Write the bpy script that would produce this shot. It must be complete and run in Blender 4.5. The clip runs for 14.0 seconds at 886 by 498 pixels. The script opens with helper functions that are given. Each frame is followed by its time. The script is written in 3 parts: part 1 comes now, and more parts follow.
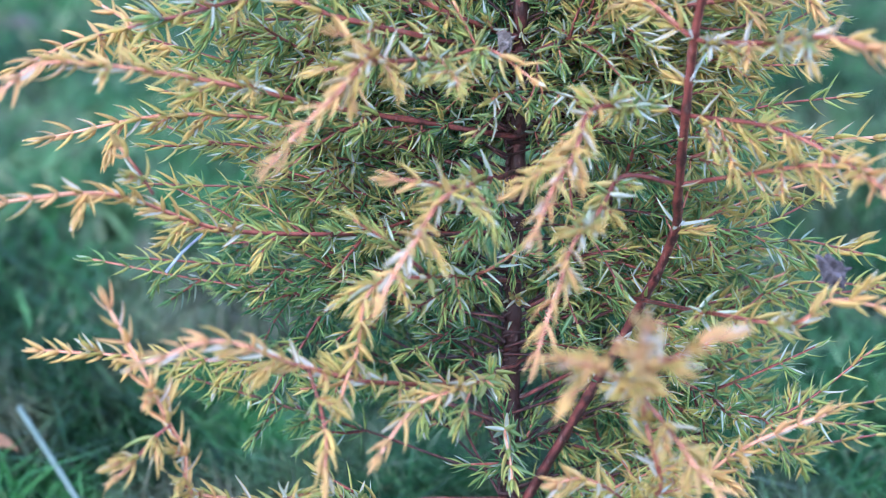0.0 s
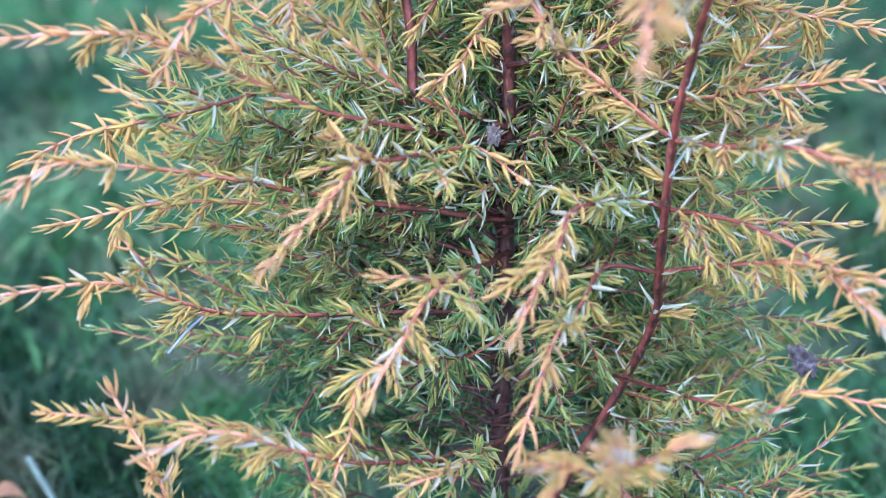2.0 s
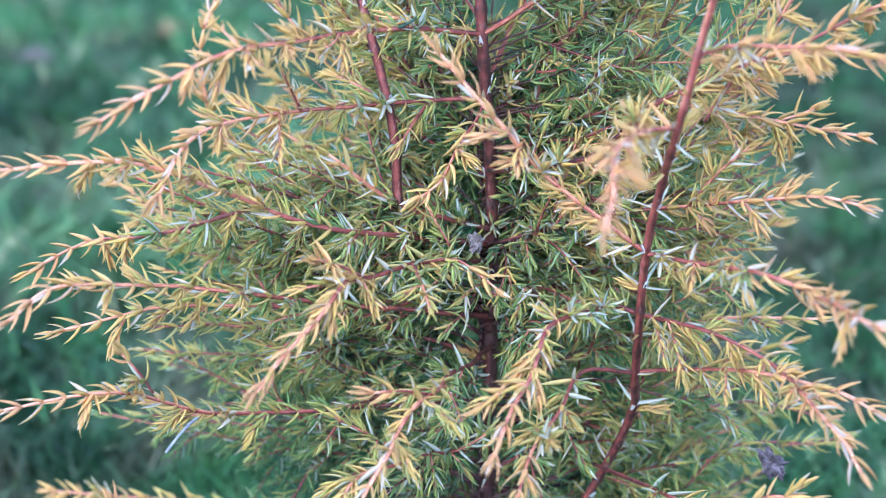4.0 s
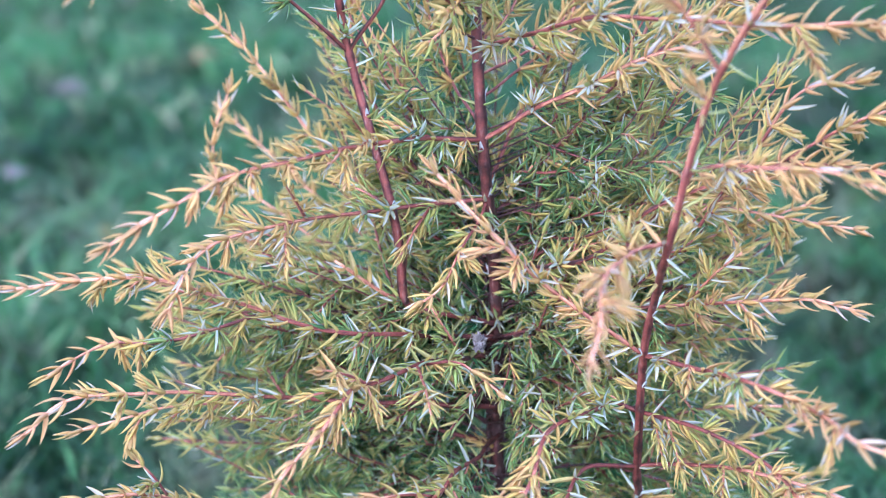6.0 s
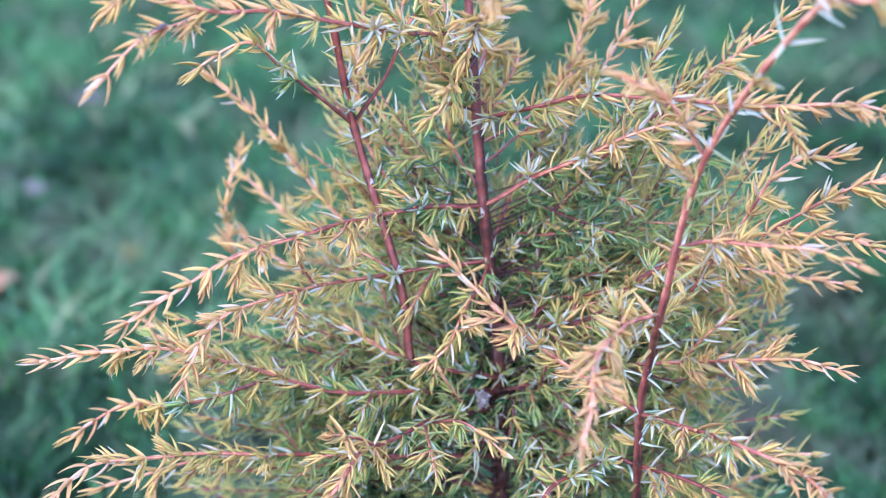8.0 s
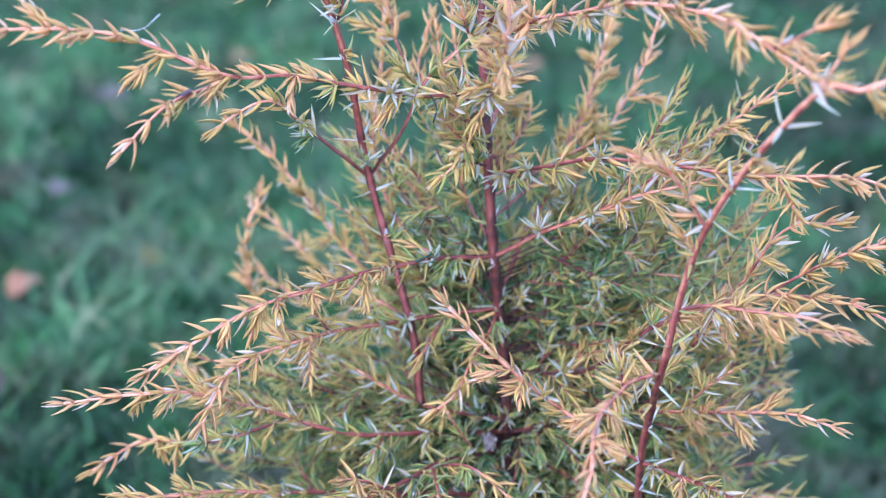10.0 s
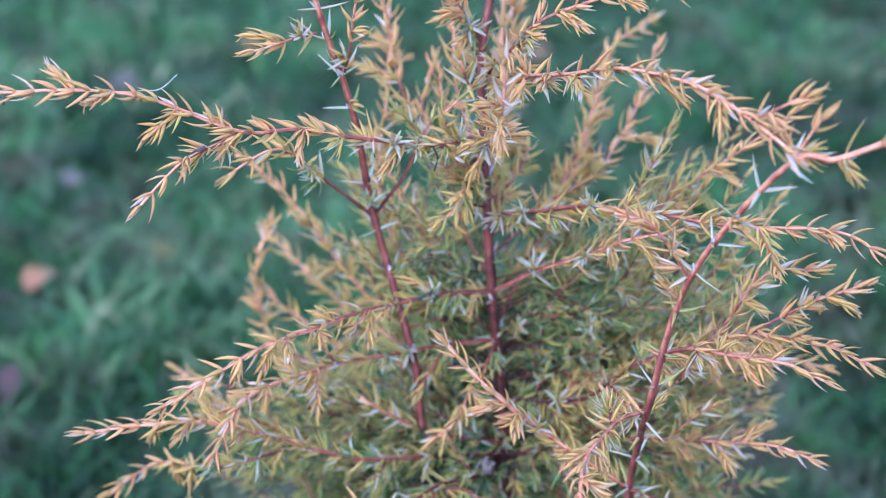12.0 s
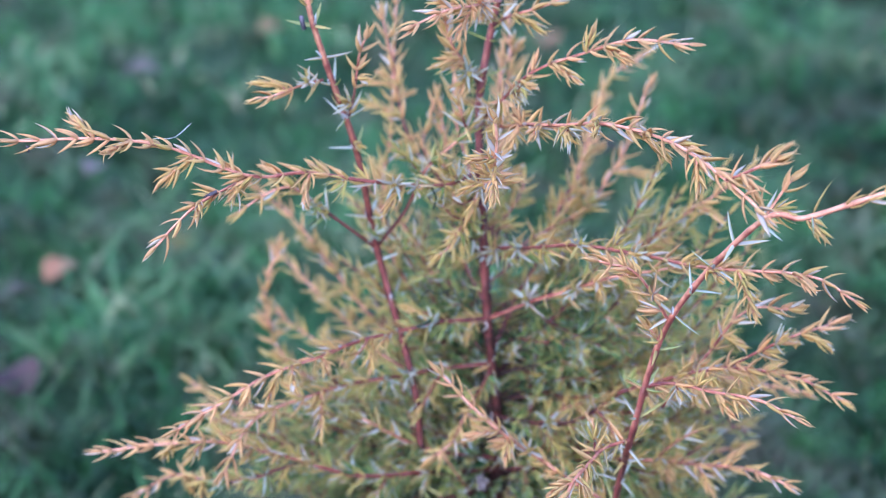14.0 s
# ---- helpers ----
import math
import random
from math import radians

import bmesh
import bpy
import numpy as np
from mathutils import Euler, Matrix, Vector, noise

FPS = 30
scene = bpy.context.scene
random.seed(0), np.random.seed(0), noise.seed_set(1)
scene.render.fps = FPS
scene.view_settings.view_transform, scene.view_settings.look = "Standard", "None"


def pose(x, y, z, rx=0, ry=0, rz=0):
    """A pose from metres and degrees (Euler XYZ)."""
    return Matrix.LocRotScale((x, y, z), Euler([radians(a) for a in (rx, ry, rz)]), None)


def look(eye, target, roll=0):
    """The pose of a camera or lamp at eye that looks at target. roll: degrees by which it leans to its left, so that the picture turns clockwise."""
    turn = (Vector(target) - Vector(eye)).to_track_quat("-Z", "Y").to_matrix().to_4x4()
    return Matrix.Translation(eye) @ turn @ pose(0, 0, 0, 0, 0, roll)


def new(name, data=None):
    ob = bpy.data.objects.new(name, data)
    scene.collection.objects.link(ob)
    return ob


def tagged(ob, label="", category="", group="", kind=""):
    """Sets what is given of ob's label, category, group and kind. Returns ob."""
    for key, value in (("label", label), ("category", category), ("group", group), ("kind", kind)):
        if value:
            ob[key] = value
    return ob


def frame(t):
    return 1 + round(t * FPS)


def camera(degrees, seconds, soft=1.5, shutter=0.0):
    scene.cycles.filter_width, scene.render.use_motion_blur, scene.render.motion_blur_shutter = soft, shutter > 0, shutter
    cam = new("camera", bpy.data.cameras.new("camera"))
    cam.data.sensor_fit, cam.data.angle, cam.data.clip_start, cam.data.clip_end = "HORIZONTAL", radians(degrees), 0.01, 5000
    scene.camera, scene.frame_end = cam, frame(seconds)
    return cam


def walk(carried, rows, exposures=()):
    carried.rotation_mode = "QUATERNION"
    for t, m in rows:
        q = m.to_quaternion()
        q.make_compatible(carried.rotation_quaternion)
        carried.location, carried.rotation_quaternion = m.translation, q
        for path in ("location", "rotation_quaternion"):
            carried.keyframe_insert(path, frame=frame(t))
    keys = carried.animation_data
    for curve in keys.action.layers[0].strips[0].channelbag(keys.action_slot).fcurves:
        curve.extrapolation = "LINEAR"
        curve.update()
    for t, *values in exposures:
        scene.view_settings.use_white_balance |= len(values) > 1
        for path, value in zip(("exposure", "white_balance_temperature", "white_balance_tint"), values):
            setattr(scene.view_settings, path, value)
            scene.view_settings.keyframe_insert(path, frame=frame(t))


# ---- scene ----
# The camera: handheld, rising and drawing back slowly before a young juniper.
cam = camera(32, 14.0, soft=1.0)
cam.data.dof.use_dof = True
cam.data.dof.focus_distance = 0.464
cam.data.dof.aperture_fstop = 9.2
PATH = [
    (0.0, pose(-0.0453, -0.4576, 0.2704, 73.949, -2.028, -1.806)),
    (0.5, pose(-0.0470, -0.4634, 0.2818, 74.151, -1.928, -1.651)),
    (1.0, pose(-0.0445, -0.4649, 0.2853, 74.465, -2.015, -1.672)),
    (1.5, pose(-0.0417, -0.4689, 0.2958, 74.357, -2.141, -1.375)),
    (2.0, pose(-0.0413, -0.4698, 0.3010, 73.772, -2.267, -1.377)),
    (2.5, pose(-0.0402, -0.4723, 0.3168, 73.061, -1.992, -1.311)),
    (3.0, pose(-0.0410, -0.4746, 0.3248, 73.111, -1.938, -1.507)),
    (5.5, pose(-0.0260, -0.4786, 0.3744, 72.289, -1.128, -0.292)),
    (6.0, pose(-0.0255, -0.4801, 0.3787, 72.682, -0.707, 0.004)),
    (6.5, pose(-0.0191, -0.4862, 0.3862, 72.770, -0.346, 0.260)),
    (7.0, pose(-0.0199, -0.4900, 0.4000, 72.287, 0.048, 0.244)),
    (7.5, pose(-0.0189, -0.4913, 0.4033, 72.274, 0.010, 0.449)),
    (8.0, pose(-0.0200, -0.4910, 0.4099, 71.923, 0.258, 0.523)),
    (8.5, pose(-0.0216, -0.4943, 0.4178, 71.858, -0.227, 0.875)),
    (11.0, pose(-0.0154, -0.5079, 0.4529, 70.518, -0.566, 1.690)),
    (11.5, pose(-0.0168, -0.5145, 0.4629, 70.173, -0.740, 1.786)),
    (12.0, pose(-0.0146, -0.5183, 0.4677, 70.004, -0.664, 1.908)),
    (12.5, pose(-0.0132, -0.5243, 0.4779, 69.662, -0.518, 2.019)),
    (13.0, pose(-0.0117, -0.5286, 0.4867, 69.344, -0.638, 2.261)),
    (13.5, pose(-0.0093, -0.5324, 0.4936, 69.142, -0.842, 2.497)),
    (14.0, pose(-0.0078, -0.5380, 0.5000, 68.726, -0.987, 2.702)),
]
walk(cam, PATH, [(0.0, 2.61, 5190, 14), (3.0, 2.63, 5190, 15), (7.0, 2.65, 5130, 21), (8.5, 2.63, 5130, 22), (11.0, 2.31, 5110, 25), (14.0, 2.25, 5100, 25)])

# World and light: soft late daylight from an overcast sky.
world = bpy.data.worlds.new("sky")
scene.world = world
world.use_nodes = True
wn = world.node_tree.nodes
sky = wn.new("ShaderNodeTexSky")
sky.sky_type = "NISHITA"
sky.sun_disc = False
sky.sun_elevation = radians(38)
sky.sun_rotation = radians(200)
wn["Background"].inputs["Strength"].default_value = 0.15
world.node_tree.links.new(sky.outputs["Color"], wn["Background"].inputs["Color"])
sun = new("sun", bpy.data.lights.new("sun", "SUN"))
sun.data.energy = 0.38
sun.data.angle = radians(40)
sun.data.color = (1.0, 0.96, 0.9)
sun.matrix_world = look((-0.6, -1.1, 1.5), (0, 0, 0))


# ---- materials ----
def material(name):
    m = bpy.data.materials.new(name)
    m.use_nodes = True
    t = m.node_tree
    return m, t, t.nodes["Principled BSDF"]


def node(t, kind, **values):
    n = t.nodes.new(kind)
    for k, v in values.items():
        if k in n.inputs:
            n.inputs[k].default_value = v
    return n


def ramp(t, fac, stops):
    n = t.nodes.new("ShaderNodeValToRGB")
    e = n.color_ramp.elements
    while len(e) < len(stops):
        e.new(0.5)
    for el, (p, c) in zip(e, stops):
        el.position, el.color = p, (*c, 1)
    t.links.new(fac, n.inputs["Fac"])
    return n.outputs["Color"]


def attribute(t, name):
    n = t.nodes.new("ShaderNodeAttribute")
    n.attribute_name = name
    return n.outputs["Fac"]


def calc(t, op, a, b=0.0, c=0.0, clamp=False):
    n = t.nodes.new("ShaderNodeMath")
    n.operation, n.use_clamp = op, clamp
    for i, v in enumerate((a, b, c)):
        if isinstance(v, (int, float)):
            n.inputs[i].default_value = v
        else:
            t.links.new(v, n.inputs[i])
    return n.outputs[0]


def blend(t, fac, a, b, mode="MIX"):
    n = t.nodes.new("ShaderNodeMix")
    n.data_type, n.blend_type = "RGBA", mode
    for i, v in ((0, fac), (6, a), (7, b)):
        if isinstance(v, (int, float)):
            n.inputs[i].default_value = v
        elif isinstance(v, tuple):
            n.inputs[i].default_value = (*v, 1)
        else:
            t.links.new(v, n.inputs[i])
    return n.outputs[2]


def noise_of(t, scale, detail=3.0, rough=0.55, stretch=None):
    n = node(t, "ShaderNodeTexNoise", Scale=scale, Detail=detail, Roughness=rough)
    c = t.nodes.new("ShaderNodeTexCoord")
    if stretch:
        mp = t.nodes.new("ShaderNodeMapping")
        mp.inputs["Scale"].default_value = stretch
        t.links.new(c.outputs["Object"], mp.inputs["Vector"])
        t.links.new(mp.outputs["Vector"], n.inputs["Vector"])
    else:
        t.links.new(c.outputs["Object"], n.inputs["Vector"])
    return n.outputs["Fac"]


def bumped(t, bsdf, height, strength, distance):
    b = node(t, "ShaderNodeBump", Strength=strength, Distance=distance)
    t.links.new(height, b.inputs["Height"])
    t.links.new(b.outputs["Normal"], bsdf.inputs["Normal"])


def leafy(t, bsdf, colour, share):
    """Thin green tissue: part of the light goes through."""
    tr = t.nodes.new("ShaderNodeBsdfTranslucent")
    mix = node(t, "ShaderNodeMixShader", Fac=share)
    t.links.new(colour, tr.inputs["Color"])
    t.links.new(bsdf.outputs[0], mix.inputs[1])
    t.links.new(tr.outputs[0], mix.inputs[2])
    t.links.new(mix.outputs[0], t.nodes["Material Output"].inputs["Surface"])


def needle_material(name, lone):
    m, t, b = material(name)
    if lone:
        dice = t.nodes.new("ShaderNodeObjectInfo").outputs["Random"]
    else:
        dice = t.nodes.new("ShaderNodeNewGeometry").outputs["Random Per Island"]
    # past 2 the needle is one of the waxy grey ones of the inner stars
    waxed = calc(t, "GREATER_THAN", attribute(t, "ripe"), 1.8)
    own = calc(t, "MULTIPLY_ADD", waxed, -2.0, attribute(t, "ripe"))
    ripe = calc(t, "ADD", own, calc(t, "MULTIPLY_ADD", dice, 0.26, -0.13), clamp=True)
    # the green of unripe needles, its deepest end darkened to paint the inner shade
    col = ramp(t, ripe, [(0.0, (0.04, 0.15, 0.06)), (0.17, (0.215, 0.36, 0.115)), (0.34, (0.44, 0.455, 0.125)), (0.52, (0.63, 0.465, 0.135)),
                         (0.78, (0.7, 0.45, 0.16)), (1.0, (0.74, 0.41, 0.2))])
    along = attribute(t, "along")
    # pinkish foot and pale horny point
    col = blend(t, calc(t, "MULTIPLY", calc(t, "SUBTRACT", 0.42, along, clamp=True), calc(t, "MULTIPLY", ripe, 1.7)), col, (0.66, 0.3, 0.18))
    horny = calc(t, "MULTIPLY_ADD", ripe, 1.3, 0.25, clamp=True)
    col = blend(t, calc(t, "MULTIPLY", calc(t, "MULTIPLY", calc(t, "SUBTRACT", along, 0.8, clamp=True), 2.8, clamp=True), horny), col, (0.67, 0.55, 0.3))
    # thin pale margins
    col = blend(t, calc(t, "MULTIPLY", calc(t, "MULTIPLY", attribute(t, "rim"), 0.22), horny), col, (0.72, 0.66, 0.36))
    grain = noise_of(t, 900, 2)
    col = blend(t, 0.22, col, ramp(t, grain, [(0.3, (0.35, 0.35, 0.35)), (0.7, (0.75, 0.75, 0.75))]), "OVERLAY")
    bright = ramp(t, calc(t, "FRACT", calc(t, "MULTIPLY", dice, 7.31)), [(0, (0.8, 0.83, 0.8)), (1, (1.06, 1.05, 1.0))])
    col = blend(t, 1.0, col, bright, "MULTIPLY")
    # the pale waxy band on the upper side, strong on some needles and faint on ripe ones
    band = calc(t, "MULTIPLY", calc(t, "SUBTRACT", attribute(t, "across"), 0.1, clamp=True), 3.5, clamp=True)
    chance = calc(t, "GREATER_THAN", calc(t, "FRACT", calc(t, "MULTIPLY", dice, 23.7)), 0.66)
    waxy = calc(t, "ADD", calc(t, "MULTIPLY_ADD", ripe, -0.14, 0.16), calc(t, "MULTIPLY", chance, 0.72), clamp=True)
    waxy = calc(t, "MULTIPLY", waxy, calc(t, "MULTIPLY_ADD", ripe, 2.2, 0.4, clamp=True))
    waxy = calc(t, "MAXIMUM", waxy, calc(t, "MULTIPLY", waxed, 0.85))
    band = calc(t, "MULTIPLY", band, waxy)
    # scale leaves left on old bark are bleached all over
    band = calc(t, "MAXIMUM", band, calc(t, "GREATER_THAN", own, 1.2))
    col = blend(t, band, col, (0.65, 0.68, 0.67))
    t.links.new(col, b.inputs["Base Color"])
    b.inputs["Roughness"].default_value = 0.52
    b.inputs["Specular IOR Level"].default_value = 0.2
    bumped(t, b, grain, 0.25, 0.0003)
    leafy(t, b, col, 0.48)
    return m


NEEDLE = needle_material("needle", False)
NEEDLE_LONE = needle_material("needle_lone", True)


def wood_material():
    m, t, b = material("juniper_wood")
    age_shade = attribute(t, "age_shade")
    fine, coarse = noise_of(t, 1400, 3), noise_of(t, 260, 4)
    age_shade = calc(t, "ADD", age_shade, calc(t, "MULTIPLY_ADD", coarse, 0.7, -0.35), clamp=True)
    # near-black end: old bark, darkened further to paint the shade round the lower trunk
    col = ramp(t, age_shade, [(0.0, (0.68, 0.335, 0.215)), (0.25, (0.5, 0.22, 0.13)), (0.55, (0.215, 0.058, 0.044)), (0.8, (0.125, 0.032, 0.027)), (1.0, (0.03, 0.011, 0.01))])
    col = blend(t, 0.45, col, ramp(t, fine, [(0.3, (0.3, 0.3, 0.3)), (0.7, (0.78, 0.74, 0.72))]), "OVERLAY")
    # thin grey strips of old bark
    strip = calc(t, "MULTIPLY", calc(t, "SUBTRACT", noise_of(t, 700, 2, 0.6, (1, 1, 0.25)), 0.6, clamp=True), 5.0, clamp=True)
    col = blend(t, calc(t, "MULTIPLY", strip, 0.5), col, (0.3, 0.2, 0.18))
    t.links.new(col, b.inputs["Base Color"])
    b.inputs["Roughness"].default_value = 0.5
    b.inputs["Specular IOR Level"].default_value = 0.3
    bumped(t, b, calc(t, "ADD", fine, coarse), 0.5, 0.0006)
    return m


WOOD = wood_material()


def ground_material():
    m, t, b = material("lawn_soil")
    big, small = noise_of(t, 3, 5), noise_of(t, 60, 4)
    col = ramp(t, small, [(0.3, (0.012, 0.02, 0.01)), (0.5, (0.022, 0.045, 0.018)), (0.72, (0.05, 0.06, 0.032))])
    col = blend(t, ramp(t, big, [(0.35, (0, 0, 0)), (0.65, (0.8, 0.8, 0.8))]), col, (0.024, 0.06, 0.022))
    t.links.new(col, b.inputs["Base Color"])
    b.inputs["Roughness"].default_value = 1.0
    b.inputs["Specular IOR Level"].default_value = 0.1
    bumped(t, b, small, 0.7, 0.01)
    return m


def grass_material():
    m, t, b = material("grass")
    dice = t.nodes.new("ShaderNodeNewGeometry").outputs["Random Per Island"]
    col = ramp(t, dice, [(0.0, (0.017, 0.06, 0.02)), (0.4, (0.029, 0.095, 0.03)), (0.7, (0.046, 0.126, 0.041)), (0.9, (0.077, 0.163, 0.064)), (1.0, (0.24, 0.25, 0.14))])
    # patches of pale dry turf and dark turf, with shade painted in beside the shrub
    col = blend(t, 1.0, col, ramp(t, attribute(t, "tone_shade"), [(0.0, (2.0, 1.8, 1.85)), (0.5, (0.9, 0.95, 0.95)), (1.0, (0.24, 0.32, 0.29))]), "MULTIPLY")
    # withered brown tufts, and spots of fresh green
    col = blend(t, ramp(t, noise_of(t, 9, 3), [(0.49, (0, 0, 0)), (0.64, (0.62, 0.62, 0.62))]), col, (0.14, 0.12, 0.08))
    col = blend(t, ramp(t, noise_of(t, 13, 2, 0.5, (1, 1.3, 0.2)), [(0.55, (0, 0, 0)), (0.66, (0.75, 0.75, 0.75))]), col, (0.045, 0.17, 0.04))
    t.links.new(col, b.inputs["Base Color"])
    b.inputs["Roughness"].default_value = 0.5
    b.inputs["Specular IOR Level"].default_value = 0.25
    leafy(t, b, col, 0.25)
    return m


def plain_material(name, dark, light, scale, rough=0.7):
    m, t, b = material(name)
    n = noise_of(t, scale, 4)
    t.links.new(ramp(t, n, [(0.3, dark), (0.7, light)]), b.inputs["Base Color"])
    b.inputs["Roughness"].default_value = rough
    b.inputs["Specular IOR Level"].default_value = 0.2
    bumped(t, b, n, 0.4, 0.001)
    return m


SOIL, GRASS = ground_material(), grass_material()
DRY_LEAF = plain_material("dry_leaf", (0.17, 0.08, 0.04), (0.3, 0.16, 0.085), 70)
PALE_LEAF = plain_material("pale_leaf", (0.08, 0.068, 0.06), (0.15, 0.125, 0.105), 70)
YELLOW_LEAF = plain_material("yellow_leaf", (0.1, 0.07, 0.02), (0.17, 0.13, 0.035), 60)
PLUM_LEAF = plain_material("plum_leaf", (0.02, 0.014, 0.014), (0.07, 0.045, 0.042), 50, 0.95)
PALE_STALK = plain_material("pale_stalk", (0.08, 0.11, 0.09), (0.15, 0.19, 0.16), 90)
HUSK = plain_material("dead_husk", (0.008, 0.006, 0.006), (0.15, 0.13, 0.15), 350, 0.9)


RNG = random.Random(7)


# ---- mesh tools ----
def mesh_from(name, verts, loops, starts, attrs, mat):
    """A mesh from arrays: places, corner indices, the first corner of every face, and named values per place."""
    me = bpy.data.meshes.new(name)
    me.vertices.add(len(verts))
    me.vertices.foreach_set("co", np.asarray(verts, np.float32).ravel())
    me.loops.add(len(loops))
    me.loops.foreach_set("vertex_index", np.asarray(loops, np.int32))
    me.polygons.add(len(starts))
    me.polygons.foreach_set("loop_start", np.asarray(starts, np.int32))
    me.polygons.foreach_set("use_smooth", np.ones(len(starts), bool))
    for key, values in attrs.items():
        me.attributes.new(key, "FLOAT", "POINT").data.foreach_set("value", np.asarray(values, np.float32))
    me.update(calc_edges=True)
    me.materials.append(mat)
    return me


def part(name, me, parent, label="", kind=""):
    ob = new(name, me)
    ob.parent = parent
    return tagged(ob, label=label, kind=kind)


def catmull(points, step):
    """A smooth line through the points, with even steps."""
    p = np.array(points, float)
    p = np.vstack([2 * p[0] - p[1], p, 2 * p[-1] - p[-2]])
    fine = []
    for a, b, c, d in zip(p, p[1:], p[2:], p[3:]):
        s = np.linspace(0, 1, 24, endpoint=False)[:, None]
        fine.append(0.5 * (2 * b + (c - a) * s + (2 * a - 5 * b + 4 * c - d) * s**2 + (3 * b - a - 3 * c + d) * s**3))
    fine = np.vstack(fine + [p[-2:-1]])
    far = np.r_[0, np.cumsum(np.linalg.norm(np.diff(fine, axis=0), axis=1))]
    n = max(4, int(far[-1] / step) + 1)
    at = np.linspace(0, far[-1], n)
    return np.stack([np.interp(at, far, fine[:, k]) for k in range(3)], 1), at


def frames_along(line):
    """Directions and two side vectors that turn as little as they can."""
    d = np.gradient(line, axis=0)
    d /= np.linalg.norm(d, axis=1)[:, None] + 1e-12
    u = np.cross(d[0], (0.31, 0.2, 0.93))
    u /= np.linalg.norm(u)
    us = []
    for v in d:
        u = u - v * (u @ v)
        u /= np.linalg.norm(u)
        us.append(u)
    us = np.array(us)
    return d, us, np.cross(d, us)


def tube(line, radii, age_shades, sides=7):
    d, u, v = frames_along(line)
    a = np.linspace(0, 2 * np.pi, sides, endpoint=False)
    ring = np.cos(a)[None, :, None] * u[:, None] + np.sin(a)[None, :, None] * v[:, None]
    verts = (line[:, None] + ring * radii[:, None, None]).reshape(-1, 3)
    n = len(line)
    i, j = np.meshgrid(np.arange(n - 1), np.arange(sides), indexing="ij")
    k = (j + 1) % sides
    quads = np.stack([i * sides + j, i * sides + k, (i + 1) * sides + k, (i + 1) * sides + j], -1).reshape(-1, 4)
    loops = np.r_[quads.ravel(), np.arange(sides)[::-1], (n - 1) * sides + np.arange(sides)]
    starts = np.r_[np.arange(len(quads)) * 4, len(quads) * 4, len(quads) * 4 + sides]
    streak = np.array([RNG.gauss(0, 0.13) for _ in range(sides)])
    return verts, loops, starts, (np.asarray(age_shades)[:, None] + streak[None]).ravel()


def tubes_mesh(name, tubes):
    verts, loops, starts, age_shades, nv, nl = [], [], [], [], 0, 0
    for v, l, s, a in tubes:
        verts.append(v), loops.append(l + nv), starts.append(s + nl), age_shades.append(a)
        nv, nl = nv + len(v), nl + len(l)
    return mesh_from(name, np.vstack(verts), np.concatenate(loops), np.concatenate(starts), {"age_shade": np.concatenate(age_shades)}, WOOD)


RING_AT, RING_WIDE = np.array([0.0, 0.2, 0.45, 0.7, 0.88]), np.array([0.62, 1.0, 0.92, 0.62, 0.3])
FAR_AT, FAR_WIDE = np.array([0.0, 0.3, 0.7]), np.array([0.65, 1.0, 0.62])


def needles_mesh(name, rows, mat, ring_at=RING_AT, ring_wide=RING_WIDE):
    """Awl-shaped needles: a hollowed upper side, a keel below, a sharp point. Rows: foot, way, upper side, length, width, bend, ripeness."""
    rings = len(ring_at)
    r = np.array(rows, float)
    o, d, u, length, wide, bend, ripe = r[:, :3], r[:, 3:6], r[:, 6:9], r[:, 9:10], r[:, 10:11], r[:, 11:12], r[:, 12]
    side = np.cross(d, u)
    n = len(r)
    top = 4 * rings
    verts = np.empty((n, top + 1, 3))
    for k in range(rings):
        s, w = ring_at[k], ring_wide[k] * wide * 0.5
        mid = o + d * length * (s - 0.18 * np.abs(bend) * s * s) + u * bend * length * s * s
        verts[:, 4 * k] = mid - side * w
        verts[:, 4 * k + 1] = mid - u * w * 0.12
        verts[:, 4 * k + 2] = mid + side * w
        verts[:, 4 * k + 3] = mid - u * w * 0.95
    verts[:, top] = o + d * length * (1 - 0.18 * np.abs(bend)) + u * bend * length
    sides = ((0, 1), (1, 2), (2, 3), (3, 0))
    quads = [[4 * k + a, 4 * k + b, 4 * k + 4 + b, 4 * k + 4 + a] for k in range(rings - 1) for a, b in sides]
    tris = [[top - 4 + a, top - 4 + b, top] for a, b in sides]
    one = np.array([i for f in quads + tris for i in f])
    first = np.r_[np.arange(len(quads)) * 4, 4 * len(quads) + np.arange(4) * 3]
    loops = (one[None] + (top + 1) * np.arange(n)[:, None]).ravel()
    starts = (first[None] + len(one) * np.arange(n)[:, None]).ravel()
    across = np.tile([0, 1, 0, 0] * rings + [0.3], n)
    rim = np.tile([1, 0, 1, 0] * rings + [0.6], n)
    along = np.tile(np.r_[np.repeat(ring_at, 4), 1.0], n)
    return mesh_from(name, verts.reshape(-1, 3), loops, starts, {"across": across, "rim": rim, "along": along, "ripe": np.repeat(ripe, top + 1)}, mat)


# ---- the juniper ----
juniper = tagged(new("juniper_shrub"), "young juniper shrub with golden needles on red-brown stems", "shrub")
WORLD_UP = np.array([0.0, 0.0, 1.0])
count = {"twig": 0, "needle": 0}
LONE = {}


